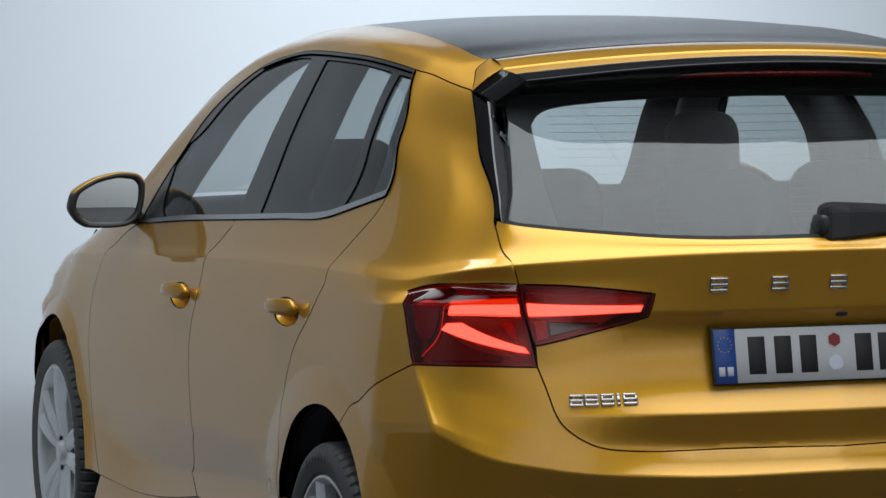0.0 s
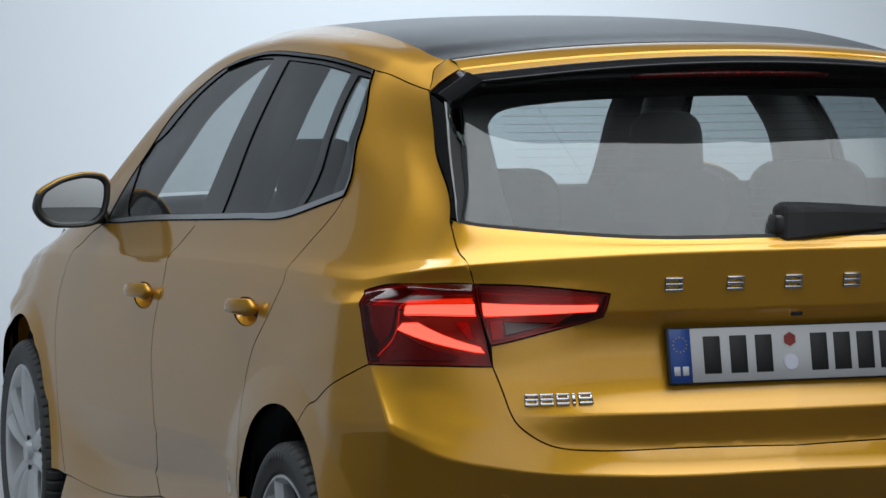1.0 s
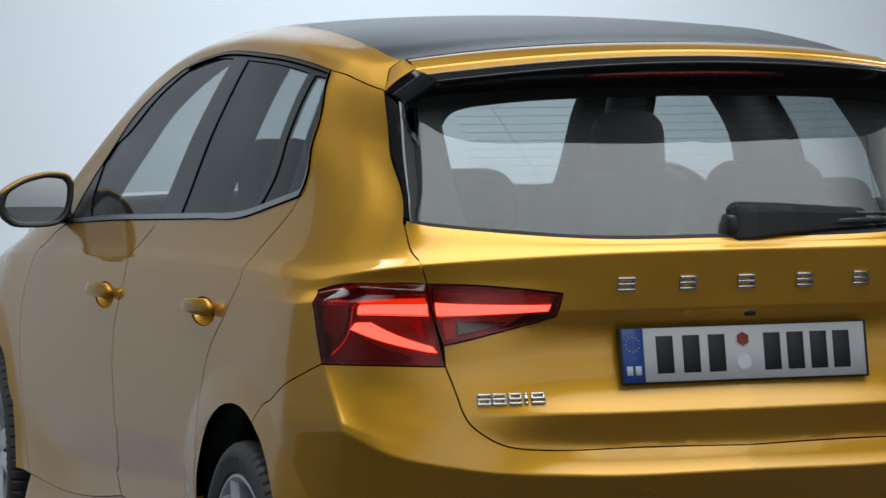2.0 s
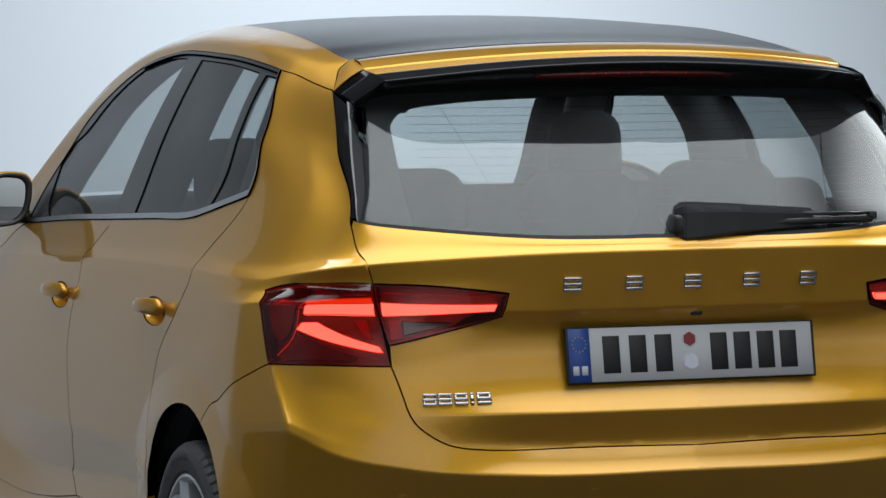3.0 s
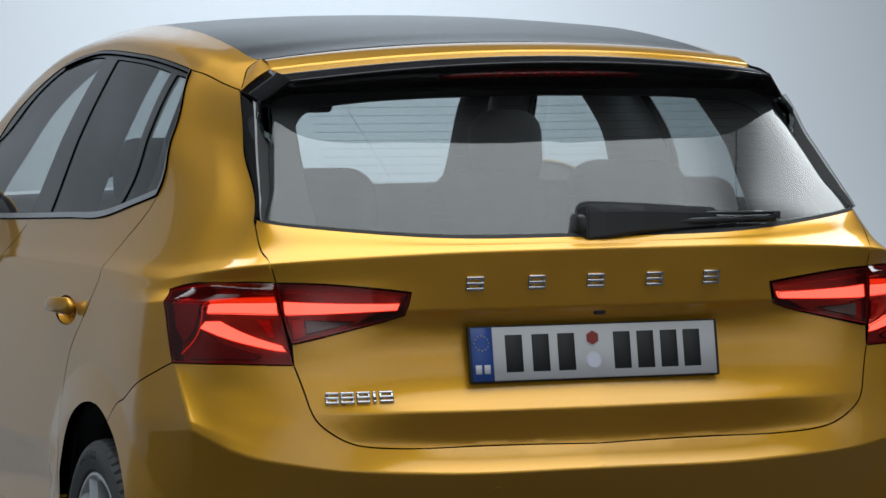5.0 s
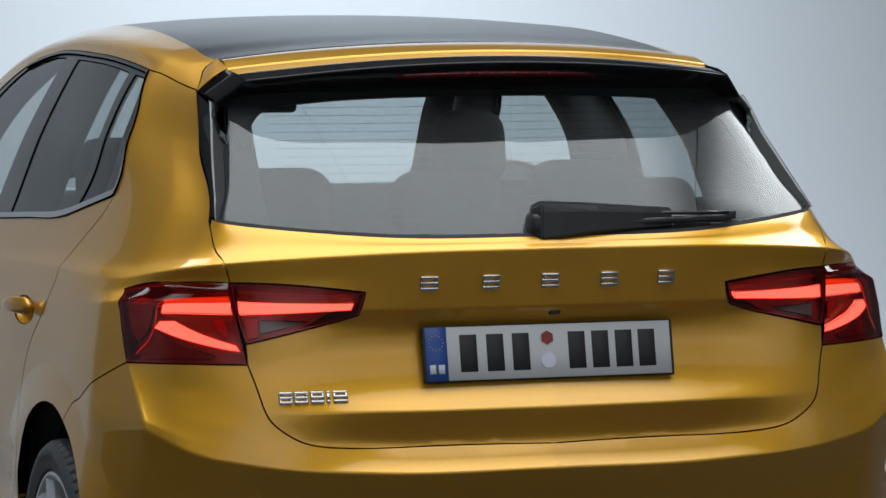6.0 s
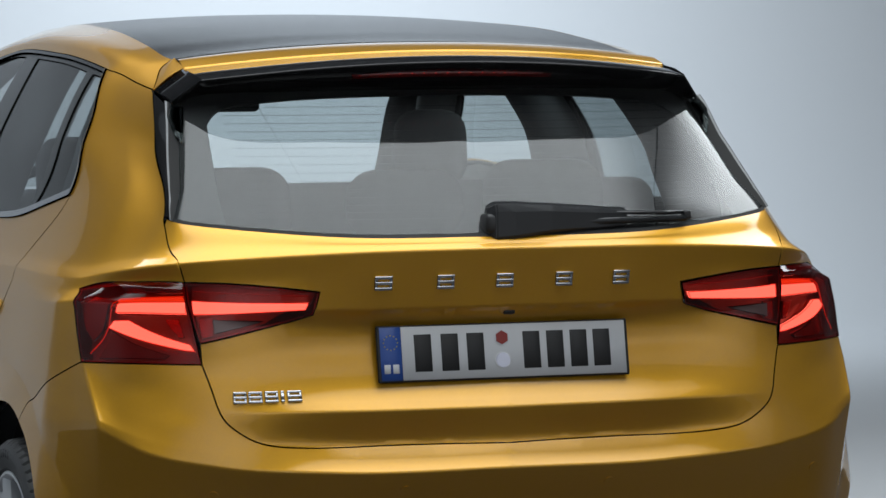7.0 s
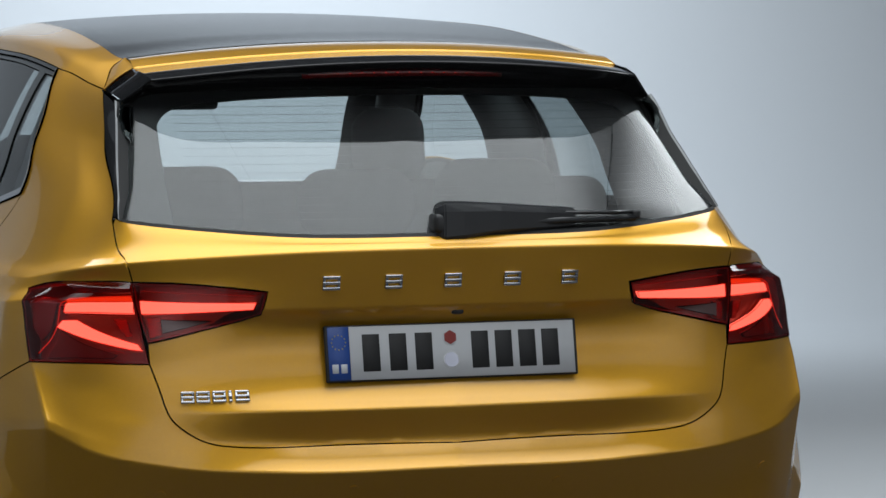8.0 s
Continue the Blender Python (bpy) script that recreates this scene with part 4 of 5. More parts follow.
# wiper
def wiper_arm():
    top = [(-.036, .018, 1.112), (-.020, .012, 1.1205), (.02, .012, 1.1195), (.10, .016, 1.1145), (.20, .026, 1.1065), (.268, .036, 1.1015)]
    bm = bmesh.new()
    rings = []
    for (x, y, z), w, h in zip(top, (.010, .017, .018, .016, .014, .011), (.030, .038, .036, .028, .022, .018)):
        ring = []
        for a, b in ((-1, -.75), (-.75, -1), (.75, -1), (1, -.75), (1, .55), (.6, 1), (-.6, 1), (-1, .55)):
            ring.append(bm.verts.new((x, y + a * w, z - h + b * h + (.004 if a > 0 else 0))))
        rings.append(ring)
    for r, q in zip(rings, rings[1:]):
        for i in range(8):
            bm.faces.new((r[i], r[(i + 1) % 8], q[(i + 1) % 8], q[i]))
    bm.faces.new(rings[0])
    bm.faces.new(rings[-1])
    bmesh.ops.recalc_face_normals(bm, faces=bm.faces)
    bmesh.ops.bevel(bm, geom=[e for e in bm.edges if e.is_manifold and e.calc_face_angle() > .6], offset=.0025, segments=2, affect="EDGES")
    return bm


def before_glass(x, z, out):
    uv = [find("r", -abs(x), z)]
    p = S(uv)[0] + N(uv)[0] * out
    return Vector((p[0] if x < 0 else -p[0], p[1], p[2]))


wiper = part("rear_wiper", wiper_arm(), TRIM_BLACK, car, "black rear wiper resting on the window", smooth=False)
tube("blade_spine", [before_glass(x, z, .017) for x, z in ((.24, 1.083), (.29, 1.082), (.35, 1.081), (.408, 1.080))], .0050, TRIM_BLACK, wiper, flat=.8)
tube("wiper_blade", [before_glass(x, z, .010) for x, z in ((-.02, 1.070), (.12, 1.071), (.24, 1.073), (.408, 1.073))], [.008, .009, .0075, .007], TRIM_BLACK, wiper)
part("end_cap", rounded((.018, .014, .018), .004, Matrix.Translation(before_glass(.410, 1.077, .014))), PLASTIC, wiper)
part("wiper_foot", rounded((.045, .05, .040), .010, pose(-.018, .022, 1.080)), PLASTIC, wiper)

# ---- tail lamps ----
def flat_panel(run, lift, depth=.004, gap=0.0, rim=.0008, grid=.012):
    pts = [find(*q) for q in run]
    loop = []
    for a, b in zip(pts, pts[1:] + pts[:1]):
        loop.extend([a + (b - a) * k for k in np.linspace(0, 1, max(3, int(np.linalg.norm(b - a) / .008)), endpoint=False)])
    return panel_data(np.array(loop), lift=lift, depth=depth, gap=gap, rim=rim, grid=grid)


lamp_loop = outline(LAMP_TOP, LAMP_SIDE, LAMP_LOW, GATE_SIDE[:3])
blade_loop = outline(BLADE_TOP, BLADE_TIP, BLADE_LOW, [BLADE_LOW[-1], GATE_SIDE[1], BLADE_TOP[0]])


def wire(uv, lift, radius, mat, name, lenses):
    """A thin bright edge inside the lamp, along surface parameters."""
    line3 = S(uv) + N(uv) * lift
    for side, lens_ob in zip((1, -1), lenses):
        tube(name, [Vector(p * (side, 1, 1)) for p in line3], radius, mat, lens_ob, sides=4)


def tail_lamp(loop, bars, extras, name, label, lift):
    lenses = both(name, panel_data(loop, lift=lift, gap=.0004, depth=.0012, grid=.008, rim=.0006), LENS_RED, label)
    both("lens_edge", panel_data(loop, lift=lift + .0004, gap=.0003, depth=.006, grid=.5, rim=.0006, holes=(inset(loop, .0018),)), LENS_RIM, "", lenses)
    both("housing", panel_data(loop, lift=lift - .030, gap=.0025, depth=.002, grid=.02), LAMP_BODY, "", lenses)
    both("housing_rim", panel_data(loop, lift=lift - .003, gap=.0012, depth=.028, grid=.5, holes=(inset(loop, .007),)), LAMP_BODY, "", lenses)
    for run in bars:
        mid = np.mean([q[1:] for q in run], 0)
        wide = [(q[0], mid[0] + (q[1] - mid[0]) * 1.02, mid[1] + (q[2] - mid[1]) * 1.10) for q in run]
        both("guide_frame", flat_panel(wide, lift - .016, .010), GUIDE_EDGE, "", lenses)
        pts = [find(*q) for q in (*run, run[0])]
        rim = np.concatenate([a + (b - a) * np.linspace(0, 1, 8, endpoint=False)[:, None] for a, b in zip(pts, pts[1:])] + [[pts[-1]]])
        wire(rim, lift - .0085, .0008, EDGE_LINE, "guide_rim", lenses)
        both("light_guide", flat_panel(run, lift - .010, .012), LIGHT_BAR, "glowing red light bar", lenses)
    for run, mat, nm, deep in extras:
        both(nm, flat_panel(run, lift - deep, .006), mat, "", lenses)
    return lenses


corner_lamps = tail_lamp(lamp_loop, (BAR_A, BAR_B), ((AMBER, AMBER_BAR, "indicator_strip", .014), (SIDE_FACET, FACET, "side_reflector", .012), (INNER_GRID, REFLECTOR, "grid_reflector", .016), (LOW_FACET, FACET, "lower_facet", .022)),
                         "tail_lamp", "lit red tail lamp wrapping round the corner", .001)
gate_lamps = tail_lamp(blade_loop, (BAR_C,), ((GRID, REFLECTOR, "grid_reflector", .012),), "tailgate_lamp", "lit red lamp on the tailgate", .006)
both("reversing_lens", flat_panel(CLEAR, .0075, .004), CLEAR_LENS, "clear ribbed reversing light window", gate_lamps)
for run, mat, lenses in ((ARROW, EDGE_LINE, corner_lamps), (SIDE_LINE, DIM_LINE, corner_lamps), (END_LINE, EDGE_LINE, corner_lamps), (LOW_LINE, DIM_LINE, corner_lamps), (BLADE_LINE, DIM_LINE, gate_lamps), (BLADE_END, EDGE_LINE, gate_lamps), (BLADE_FOOT, DIM_LINE, gate_lamps)):
    wire(np.concatenate([smooth_run([find(*a), find(*b)], 8) for a, b in zip(run, run[1:])]), -.008, .0009, mat, "lamp_edge", lenses)
# the upper edge of the corner lens is a shelf that faces the light from above
shelf = []
for k, (z, out) in enumerate(((.9725, .0012), (.966, .0060), (.960, .0105), (.9565, .0125), (.954, .0115), (.950, .0015))):
    row = []
    for x in np.linspace(-.640, -.752 + .0035 * k, 18):
        uv = find("r", x, z - .006 * smoothstep(-.74, -.76, x))
        row.append(S([uv])[0] + N([uv])[0] * out)
    shelf.append(np.array(row))
for side, lens_ob in zip((1, -1), corner_lamps):
    loft([[Vector(p * (side, 1, 1)) for p in r] for r in shelf], "lens_shelf", LENS_RED, lens_ob, "glossy upper facet of the red lens", outwards=(-side, -1, 1))
# ---- inner shells ----
cabin_poly = outline(BELT, BELT2, BELT3, [F_DOOR_EDGE[0], F_DOOR_EDGE[-1]], [F_DOOR_EDGE[-1], SPLIT3[-1], ("s", 1.05, .345)], back(R_DOOR_EDGE2)[1:], back(R_DOOR_EDGE))
both("door_lining", panel_data(cabin_poly, lift=-.03, gap=-.012, depth=.002, grid=.05), LINING)
both("quarter_lining", panel_data(quarter, lift=-.03, gap=.004, depth=.002, grid=.03), LINING)
both("rail_lining", panel_data(rail, lift=-.022, gap=.004, depth=.002, grid=.03), LINING)
part("boot_lining", rounded((1.10, .10, .62), .02, pose(0, .14, .70)), DARK, car)


def wheel_well(axle, side):
    rows = []
    for a in np.linspace(-25, 205, 36):
        c, s = math.cos(radians(a)), math.sin(radians(a))
        rows.append([(side * x, axle - r * c, OPENING_Z[axle] + r * s) for x, r in ((.80, OPENING[axle] + .003), (.78, OPENING[axle] + .008), (.62, .42), (.50, .41), (.48, .30), (.48, .05))])
    return loft(rows, "wheel_well", DARK, car, thick=.003)


for axle in (REAR_AXLE, FRONT_AXLE):
    for side in (-1, 1):
        wheel_well(axle, side)
part("underbody", rounded((1.34, 3.6, .12), .02, pose(0, 2.05, .24)), DARK, car)


# ---- wheels ----
def revolve(profile, segments, bm=None, ripple=None):
    """A ring about the x axis from (x, radius) points."""
    bm = bm or bmesh.new()
    rings = []
    for i in range(segments):
        a = 2 * math.pi * i / segments
        rings.append([bm.verts.new((x, (r - (ripple(i, k) if ripple else 0)) * math.cos(a), (r - (ripple(i, k) if ripple else 0)) * math.sin(a))) for k, (x, r) in enumerate(profile)])
    for i in range(segments):
        p, q = rings[i], rings[(i + 1) % segments]
        for k in range(len(profile) - 1):
            bm.faces.new((p[k], p[k + 1], q[k + 1], q[k]))
    return bm


def build_wheel():
    hub = tagged(new("wheel"), "")
    hub.parent = car
    R, RIM = .310, .236
    prof = [(.085, RIM), (-.085, RIM - .002), (-.098, RIM + .004), (-.104, RIM + .012), (-.109, RIM + .035), (-.110, RIM + .044), (-.1085, RIM + .053), (-.1045, RIM + .061),
            (-.099, R - .0075), (-.092, R - .003), (-.078, R - .0005), (-.060, R), (-.056, R - .006), (-.050, R - .006), (-.046, R), (-.014, R + .001), (-.010, R - .006), (-.004, R - .006), (0, R + .001),
            (.04, R), (.08, R - .004), (.098, R - .012), (.105, RIM + .05), (.095, RIM)]
    groove = lambda i, k: .0055 if 8 <= k <= 11 and i % 5 == 0 else (.004 if 14 <= k <= 15 and i % 5 == 2 else 0)
    tyre = part("tyre", revolve(prof, 330, ripple=groove), TYRE, hub, "black tyre with a grooved tread", smooth=False)
    # raised bars on the side wall
    for a0, n in ((20, 7), (140, 7), (260, 7)):
        for j in range(n):
            bm = rounded((.002, .009, .016), .0006, pose(0, 0, 0, -(a0 + j * 4.6), 0, 0) @ pose(-.1095, 0, RIM + .043, 0, 0, 0), 1)
            part("side_wall_mark", bm, TYRE, tyre)
    rim = [(.07, RIM - .012), (-.02, RIM - .030), (-.070, RIM - .020), (-.092, RIM - .012), (-.101, RIM - .004), (-.103, RIM + .002), (-.100, RIM + .007), (-.090, RIM + .004)]
    rim_ob = part("rim", revolve(rim, 96), ALLOY, hub, "silver alloy rim")
    bm = bmesh.new()
    for j in range(5):
        for lean in (-1, 1):
            a = radians(72 * j + 90)
            rows = []
            for k, r in enumerate(np.linspace(.045, RIM - .008, 9)):
                t = k / 8
                mid = lean * (.014 + .030 * t)
                w = .024 - .004 * t + .012 * t * t
                x = -.080 - .012 * math.sin(math.pi * t * .8) - .008 * t
                ring = []
                for dy, dx in ((-w, .030), (-w, .006), (-w * .55, -.002), (w * .2 * lean, -.007), (w * .65, -.001), (w, .008), (w, .030)):
                    y, z = mid + dy, r
                    ring.append(bm.verts.new((x + dx, y * math.cos(a) - z * math.sin(a), y * math.sin(a) + z * math.cos(a))))
                rows.append(ring)
            for p, q in zip(rows, rows[1:]):
                for i in range(len(p) - 1):
                    bm.faces.new((p[i], p[i + 1], q[i + 1], q[i]))
    bmesh.ops.recalc_face_normals(bm, faces=bm.faces)
    part("spokes", bm, ALLOY, rim_ob, "five double spokes", smooth=False)
    cap = [(-.098, .0005), (-.098, .026), (-.094, .031), (-.080, .036), (-.078, .060), (-.05, .062)]
    part("hub_cap", revolve(cap, 40), ALLOY, rim_ob)
    disc = [(-.02, .05), (-.02, .14), (-.045, .141), (-.045, .05)]
    part("brake_disc", revolve(disc, 48), SATIN, hub)
    back_plate = [(.02, .02), (.02, RIM - .02)]
    part("back_plate", revolve(back_plate, 48), DARK, hub)
    return hub


wheel = build_wheel()
wheel.matrix_basis = pose(-.766, REAR_AXLE, HUB_Z, 23, 0, 0)
copy_thing(wheel, pose(-.764, FRONT_AXLE, HUB_Z, -8, 0, 0))
copy_thing(wheel, pose(.766, REAR_AXLE, HUB_Z, 10, 0, 180))
copy_thing(wheel, pose(.764, FRONT_AXLE, HUB_Z, 40, 0, 180))

# ---- number plate, badges, small parts of the tail ----
face = pose(0, .016, .826, -11, 0, 0)
plate = part("number_plate", rounded((.529, .009, .113), .0035, face), PLATE_DARK, car, "white number plate with a blue band in a black frame")


def on_plate(name, x, z, w, h, mat, label="", y=-.0052, r=.002):
    return part(name, rounded((w, .0016, h), min(r, .0007), face @ pose(x, y, z), 1), mat, plate, label)


on_plate("plate_face", .022, 0, .472, .106, PLATE_WHITE, "white reflective sheet", -.0044)
on_plate("blue_band", -.2365, 0, .044, .106, PLATE_BLUE, "blue band", -.0044)
for x in (-.170, -.114, -.060, .058, .108, .158, .207):
    on_plate("character_bar", x, 0, .036, .074, PLATE_DARK)
for x in (-.2455, -.2275):
    on_plate("country_bar", x, -.030, .013, .018, PLATE_WHITE)
for j in range(12):
    a = 2 * math.pi * j / 12
    on_plate("star_dot", -.2365 + .0145 * math.sin(a), .022 + .0145 * math.cos(a), .0028, .0028, STAR)


def disc(name, r, sides, matrix, mat, parent, depth=.0016, label=""):
    bm = bmesh.new()
    bmesh.ops.create_cone(bm, cap_ends=True, segments=sides, radius1=r, radius2=r * .96, depth=depth, matrix=matrix @ pose(0, 0, 0, 90, 0, 0))
    return part(name, bm, mat, parent, label, smooth=False)


disc("sticker_ring", .0165, 40, face @ pose(-.004, -.0052, .026), PLATE_WHITE, plate)
disc("sticker", .0145, 6, face @ pose(-.004, -.0060, .026), STICKER_RED, plate, label="dark red sticker")
disc("sticker_ring", .0175, 40, face @ pose(-.004, -.0052, -.019), PLATE_WHITE, plate)
disc("sticker", .0150, 40, face @ pose(-.004, -.0060, -.019), STICKER_PALE, plate, label="pale shiny sticker")


def badge(x, z, w, h, lean, label=""):
    """A chrome badge piece: a plain block of three rounded bars."""
    uv = find("r", -abs(x), z)
    p, n = S([uv])[0], N([uv])[0]
    if x > 0:
        p, n = p * (-1, 1, 1), n * (-1, 1, 1)
    turn = Vector(n).to_track_quat("-Y", "Z").to_matrix().to_4x4()
    m = Matrix.Translation(Vector(p) + Vector(n) * .003) @ turn
    block = part("badge", rounded((w, .006, h * .22), .0016, m @ pose(0, 0, h * .39), 2), CHROME, tailgate, label)
    for k in (0, -1):
        part("badge_bar", rounded((w, .006, h * .22), .0016, m @ pose(0, 0, h * .39 * k), 2), CHROME, block)
    for k in (-1, 1):
        part("badge_bar", rounded((h * .22, .005, h), .0016, m @ pose(k * (w / 2 - h * .11), 0.0004, 0), 2), CHROME, block)


for x in (-.262, -.134, -.006, .1245, .248):
    badge(x, .969, .036, .029, 0, "chrome badge piece")
for x, w in ((-.549, .027), (-.519, .028), (-.487, .027), (-.465, .007), (-.441, .029)):
    badge(x, .750, w, .024, 0, "chrome badge piece")

part("rear_camera", rounded((.026, .02, .014), .005, pose(.012, .022, .905)), PLASTIC, tailgate, "small black reversing camera")
for x, z in ((-.60, .56), (-.22, .56), (.22, .56), (.70, .560)):
    uv = find("r", -abs(x), z)
    p, n = S([uv])[0], N([uv])[0]
    if x > 0:
        p, n = p * (-1, 1, 1), n * (-1, 1, 1)
    m = Matrix.Translation(p) @ Vector(n).to_track_quat("-Y", "Z").to_matrix().to_4x4()
    disc("parking_sensor", .0105, 28, m, PAINT, rear_bumper, .003)


# ---- door handles and mirrors ----
def handle(y, z, door_pair):
    """A scooped pocket in the door skin with a pull bar across it."""
    rings = []
    for k, deep in ((1.03, .002), (.97, .006), (.86, .016), (.68, .026), (.42, .031), (.1, .033)):
        q = pocket(y, z, k)
        rings.append(S(q) - N(q) * deep)
    uv = find("s", y, z)
    p, n = S([uv])[0], N([uv])[0]
    tilt = math.atan2(n[2], -n[0])
    for side, door in zip((-1, 1), door_pair):
        rows = [[Vector((side * -v[0], v[1], v[2])) for v in (*r, r[0])] for r in rings]
        loft(rows, "handle_pocket", PAINT, door, "body-coloured pocket", outwards=(side, 0, 0))
        bm = bmesh.new()
        loops = []
        for k in np.linspace(-1, 1, 21):
            end = max(0, abs(k) - .86) / .14
            hh = (.0165 - .003 * k) * math.sqrt(max(.05, 1 - end ** 2))
            out = .010 + .024 * (1 - k ** 2)
            ring = []
            for a, b in ((-1, -.7), (0, -1), (.75, -.85), (1, -.45), (1, .1), (.55, .85), (0, 1), (-1, .7)):
                e = out + a * .009
                ring.append(bm.verts.new((side * (-p[0] + e * math.cos(tilt)), y + k * .104, z + e * math.sin(tilt) + b * hh + .004 - .005 * k)))
            loops.append(ring)
        for r, q in zip(loops, loops[1:]):
            for i in range(8):
                bm.faces.new((r[i], r[(i + 1) % 8], q[(i + 1) % 8], q[i]))
        bm.faces.new(loops[0])
        bm.faces.new(loops[-1])
        bmesh.ops.recalc_face_normals(bm, faces=bm.faces)
        part("door_handle", bm, PAINT, door, "body-coloured pull handle")


handle(*R_HANDLE, rear_doors)
handle(*F_HANDLE, front_doors)


# ---- door mirrors ----
MIRROR_RIM = ((-.83, -.70), (-1, -.30), (-.88, .35), (-.28, .83), (.34, 1.02), (.83, .95), (.99, .68), (.97, .02), (.85, -.59), (.57, -.93), (.11, -1), (-.55, -.97))


def cut_corners(loop, times=3):
    """Rounds the corners of a closed loop by cutting them again and again."""
    p = np.array(loop, float)
    for k in range(times):
        q = np.roll(p, -1, 0)
        c = .18 if k == 0 else .25
        p = np.stack([p * (1 - c) + q * c, p * c + q * (1 - c)], 1).reshape(-1, 2)
    return p


def mirror(side, door):
    """A shell that is open to the rear round the convex glass, painted above, black below."""
    loop = cut_corners(MIRROR_RIM)
    first = int(np.argmin(np.hypot(loop[:, 0] + .9, loop[:, 1] - .25)))
    loop = np.roll(loop, -first, 0)
    loop = np.concatenate([loop, loop[:1]])
    cx, cy, cz, w, h = .873, 2.585, 1.028, .098, .068

    def ring(k, shrink, bulge=0.0):
        return [Vector((side * (cx - a * w * shrink), cy + k, cz + b * h * shrink + bulge)) for a, b in loop]

    steps = ((0, 1.0, 0), (.004, 1.03, 0), (.02, 1.045, 0), (.05, 1.0, .001), (.08, .86, .003), (.105, .66, .005), (.122, .40, .006), (.130, .08, .006))
    rows = [ring(*q) for q in steps]
    cut = max(i for i in range(len(loop) // 2) if loop[i][1] > .60)
    body = loft([r[cut:] for r in rows], "door_mirror", PLASTIC, door, "door mirror with a painted cap over a black shell", thick=.002)
    loft([[p + Vector((0, .004, .0015)) for p in r[:cut + 1]] for r in rows], "mirror_cap", PAINT, body, "body-coloured cap", thick=.002)
    loft([ring(0, 1.0), ring(-.004, .985), ring(-.005, .95), ring(-.002, .88), ring(.006, .835), ring(.016, .81)], "mirror_rim", PLASTIC, body)
    glass = []
    for k in (.83, .7, .55, .4, .25, .12, .01):
        glass.append([Vector((side * (cx - a * w * k), cy + .012 - .19 * a * w * k + (a * w * k) ** 2 / 5 + (b * h * k) ** 2 / 2.4, cz + b * h * k)) for a, b in loop])
    loft(glass, "mirror_glass", MIRROR, body, outwards=(0, -1, 0))
    tube("mirror_foot", [(side * .76, 2.66, .985), (side * .79, 2.655, .980), (side * .82, 2.65, .978), (side * .86, 2.645, .975)], [.045, .034, .030, .02], PLASTIC, body, flat=.5, sides=12)


for side, door in zip((-1, 1), front_doors):
    mirror(side, door)


# ---- cabin ----
def seat(x, y, z, w, height, rest, name):
    """Backrest with shoulders and a headrest on two stems."""
    ob = part(name, rounded((w, .14, height), .055, pose(x, y, z + height / 2, -12, 0, 0), 4), SEAT, car)
    part("headrest", rounded((rest, .12, .19), .058, pose(x, y + .02, z + height + .105, -6, 0, 0), 4), SEAT, ob)
    for s in (-.05, .05):
        tube("headrest_stem", [(x + s, y + .03, z + height - .04), (x + s, y + .025, z + height + .06)], .006, SATIN, ob)
    part("cushion", rounded((w, .5, .16), .05, pose(x, y + .30, z - .03), 3), SEAT, ob)
    return ob


seat(.466, 1.85, .455, .46, .60, .185, "front_seat")
seat(-.43, 1.85, .40, .46, .60, .205, "front_seat")
rear_bench = part("rear_seat", rounded((1.24, .15, .60), .05, pose(0, .745, .832, -12, 0, 0), 4), SEAT, car)
for x, w, h, z in ((-.395, .30, .17, 1.086), (.012, .26, .15, 1.085), (.33, .27, .17, 1.093)):
    part("headrest", rounded((w, .13, h), .063, pose(x, .685, z, -8, 0, 0), 5), SEAT, rear_bench)
part("bench_cushion", rounded((1.22, .5, .16), .05, pose(0, 1.08, .50), 3), SEAT, rear_bench)
dash = loft([[(x, y, z + .015 * math.cos(2.2 * x)) for x in np.linspace(-.72, .72, 20)] for y, z in ((2.50, .70), (2.52, .94), (2.58, 1.005), (2.75, 1.022), (3.05, 1.0))], "dashboard", PLASTIC, car)
wheel_ring = [(-.37 + .18 * math.cos(a), 2.36 + .06 * math.sin(a), .93 + .17 * math.sin(a)) for a in np.linspace(0, 2 * math.pi, 41)]
tube("steering_wheel", wheel_ring, .014, PLASTIC, car)
part("cabin_floor", rounded((1.4, 2.6, .06), .02, pose(0, 1.8, .33)), DARK, car)
cabin_mirror = part("cabin_mirror", rounded((.26, .03, .080), .014, pose(.022, 2.32, 1.282), 4), PLASTIC, car)
part("mirror_stalk", rounded((.07, .05, .10), .012, pose(.012, 2.35, 1.35)), PLASTIC, cabin_mirror)
# ---- studio ----
def cyclorama():
    """White floor, a large cove and the backdrop in one sheet."""
    bm = bmesh.new()
    prof = [(3.2, 0.0)]
    prof += [(9.0 + 2.0 * math.sin(a), 2.0 - 2.0 * math.cos(a)) for a in np.linspace(0, math.pi / 2, 24)]
    prof += [(11.0, 4.8)]
    rows = [[bm.verts.new((x, y, z)) for x in (-10, 10)] for y, z in prof]
    for a, b in zip(rows, rows[1:]):
        bm.faces.new((a[0], a[1], b[1], b[0]))
    ob = part("backdrop", bm, CYC)
    return tagged(ob, "seamless pale studio backdrop curving into the floor", "backdrop", kind="structure")


cyclorama()


def slab(name, lo, hi, mat, label, category):
    lo, hi = Vector(lo), Vector(hi)
    bm = bmesh.new()
    bmesh.ops.create_cube(bm, size=1)
    bmesh.ops.scale(bm, vec=hi - lo, verts=bm.verts)
    bmesh.ops.translate(bm, vec=(lo + hi) / 2, verts=bm.verts)
    return tagged(part(name, bm, mat, smooth=False), label, category, kind="structure")


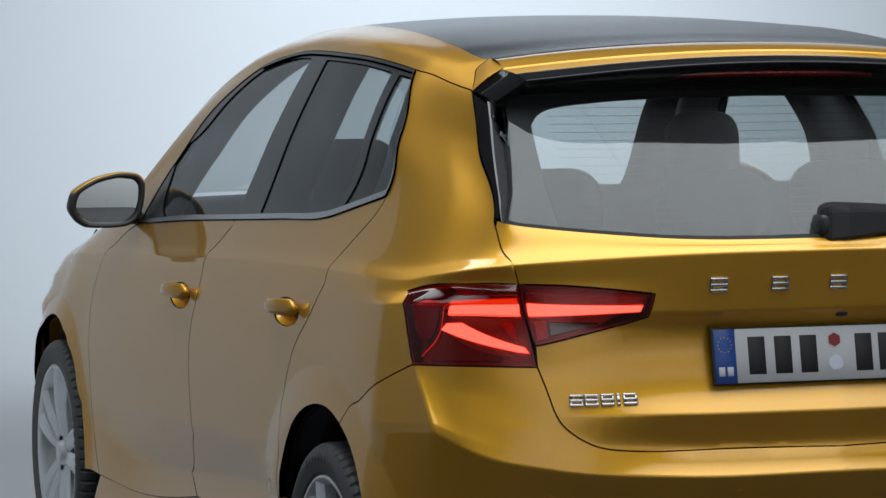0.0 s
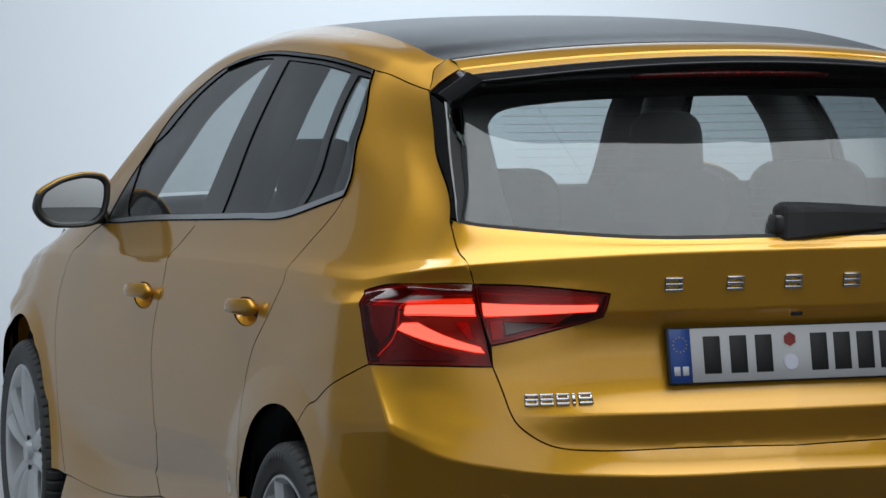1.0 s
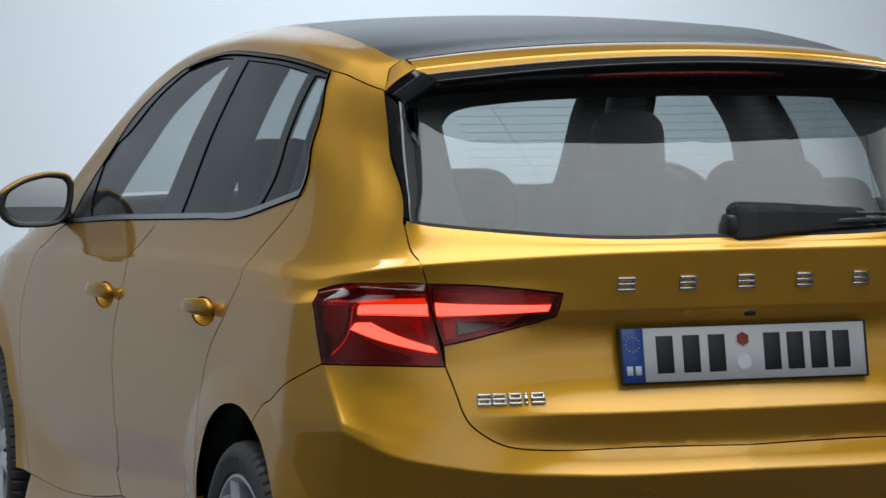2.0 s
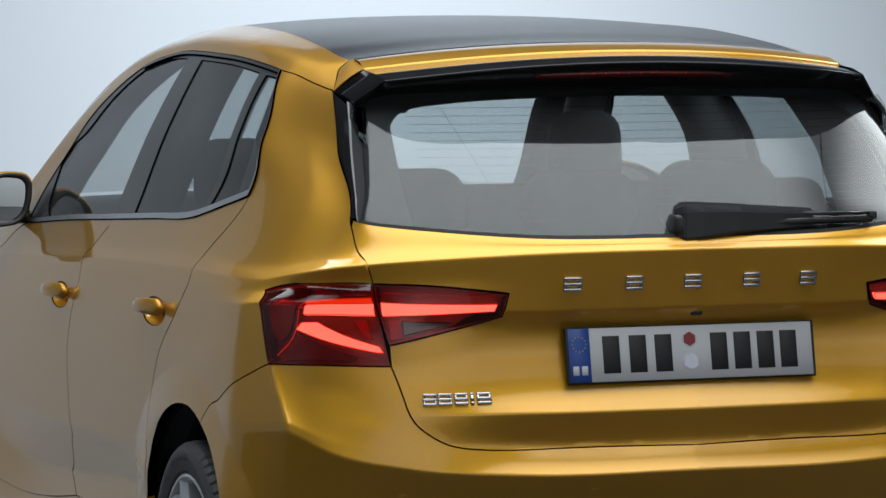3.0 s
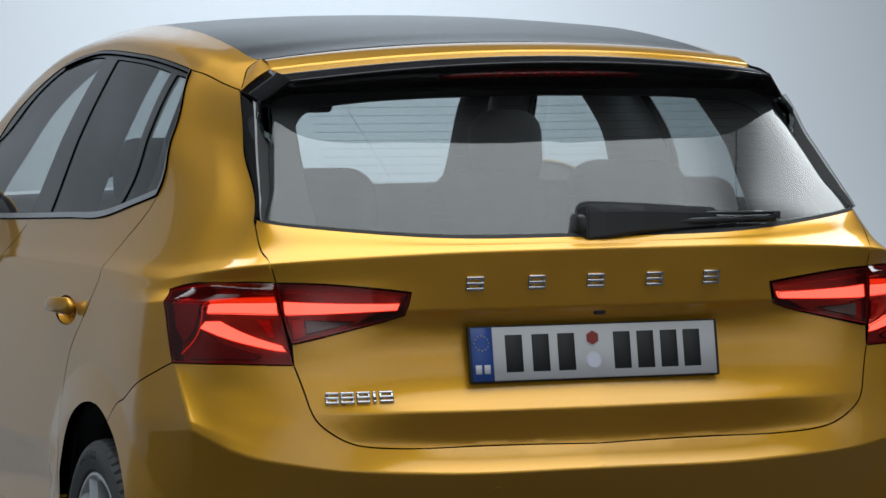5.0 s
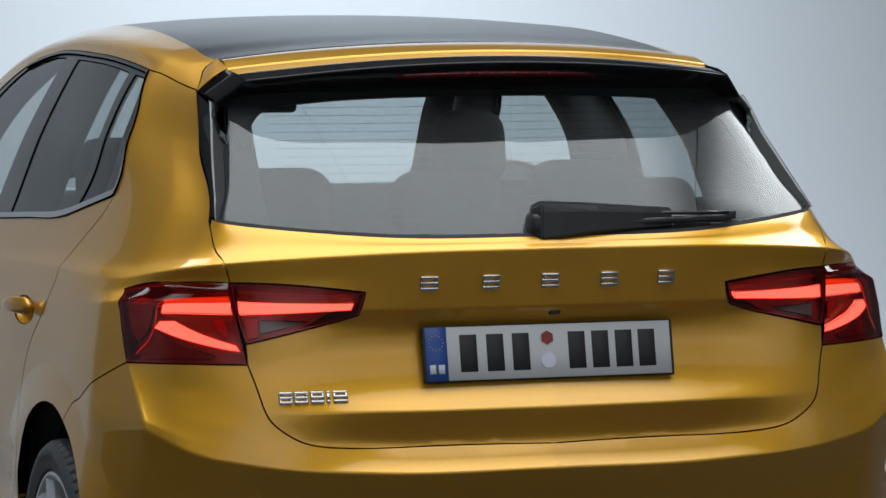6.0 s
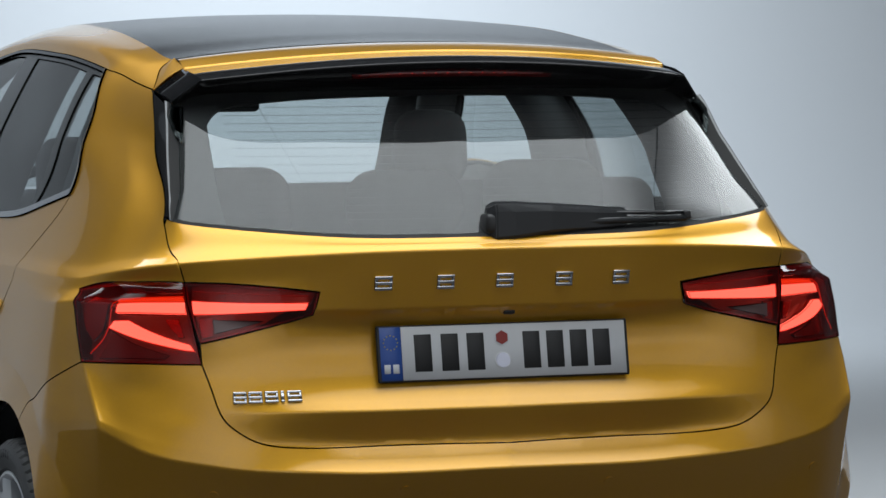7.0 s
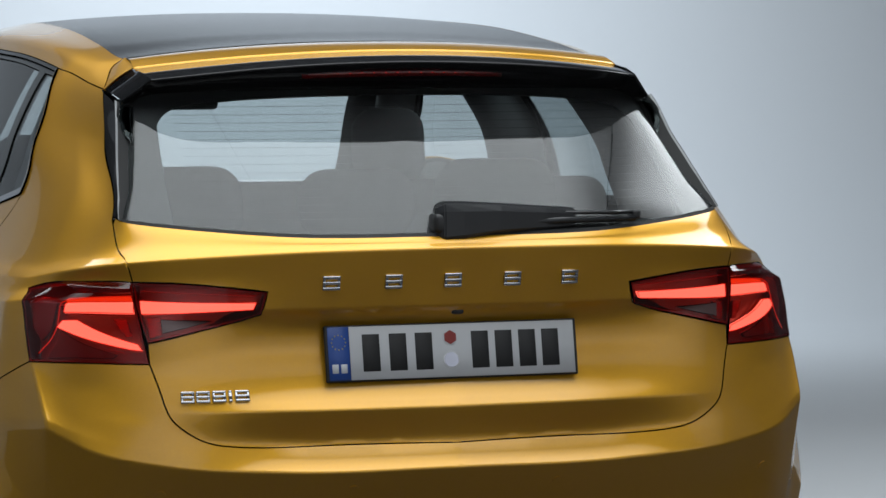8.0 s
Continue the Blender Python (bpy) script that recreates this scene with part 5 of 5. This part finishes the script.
slab("floor", (-10, -10, -.1), (10, 3.196, 0), FLOOR_DARK, "dark grey painted studio floor", "floor")
# unseen wall, kept pale to throw the bounce lamp's light onto the tail
slab("wall_south", (-10, -10.2, 0), (10, -10, 7), CYC, "pale painted studio wall", "wall")
slab("wall_west", (-10.2, -10, 0), (-10, 11, 7), CYC, "pale painted studio wall", "wall")
slab("wall_east", (10, -10, 0), (10.2, 11, 7), WALL_DARK, "grey studio wall", "wall")
slab("wall_north", (-10, 11.05, 0), (10, 11.25, 7), WALL_DARK, "grey studio wall behind the backdrop", "wall")
slab("ceiling", (-10.2, -10.2, 7), (10.2, 11.2, 7.2), WALL_DARK, "dark studio ceiling", "ceiling")


# ---- softboxes hung from the ceiling over the tail of the car ----
def softbox(x0, x1, y0, y1, z, cloth, label, turn=0):
    w, d = x1 - x0, y1 - y0
    ob = tagged(new("softbox"), label, "studio light", "overhead softboxes")
    ob.matrix_basis = pose((x0 + x1) / 2, (y0 + y1) / 2, z, 0, 0, turn)
    bm = bmesh.new()
    rows = [[bm.verts.new((sx * w / 2 * k, sy * d / 2 * k, h)) for sx, sy in ((-1, -1), (1, -1), (1, 1), (-1, 1))] for k, h in ((1, 0), (1, .12), (.4, .55))]
    for a, b in zip(rows, rows[1:]):
        for i in range(4):
            bm.faces.new((a[i], a[(i + 1) % 4], b[(i + 1) % 4], b[i]))
    bm.faces.new(rows[-1])
    bmesh.ops.recalc_face_normals(bm, faces=bm.faces)
    part("shell", bm, PLASTIC, ob, smooth=False)
    bm = bmesh.new()
    bm.faces.new([bm.verts.new((sx * (w / 2 - .002), sy * (d / 2 - .002), .004)) for sx, sy in ((-1, -1), (-1, 1), (1, 1), (1, -1))])
    part("diffuser", bm, cloth, ob, "glowing white cloth", smooth=False)
    for sx in (-.3, .3):
        tube("hanger", [(sx * w, 0, .30), (sx * w, 0, 7.0 - z)], .02, SATIN, ob)
    return ob


softbox(-3.0, 2.30, -2.9, 1.5, 4.0, DIFFUSER_TAIL, "wide softbox with a white cloth, hung over the tail")
softbox(-2.0, -1.0, 1.6, 4.0, 4.0, DIFFUSER_ROOF, "long softbox with a white cloth, hung over the roof")
softbox(2.31, 5.2, .45, 2.9, 4.0, DIFFUSER_SIDE, "bright softbox with a white cloth, hung beside the car")
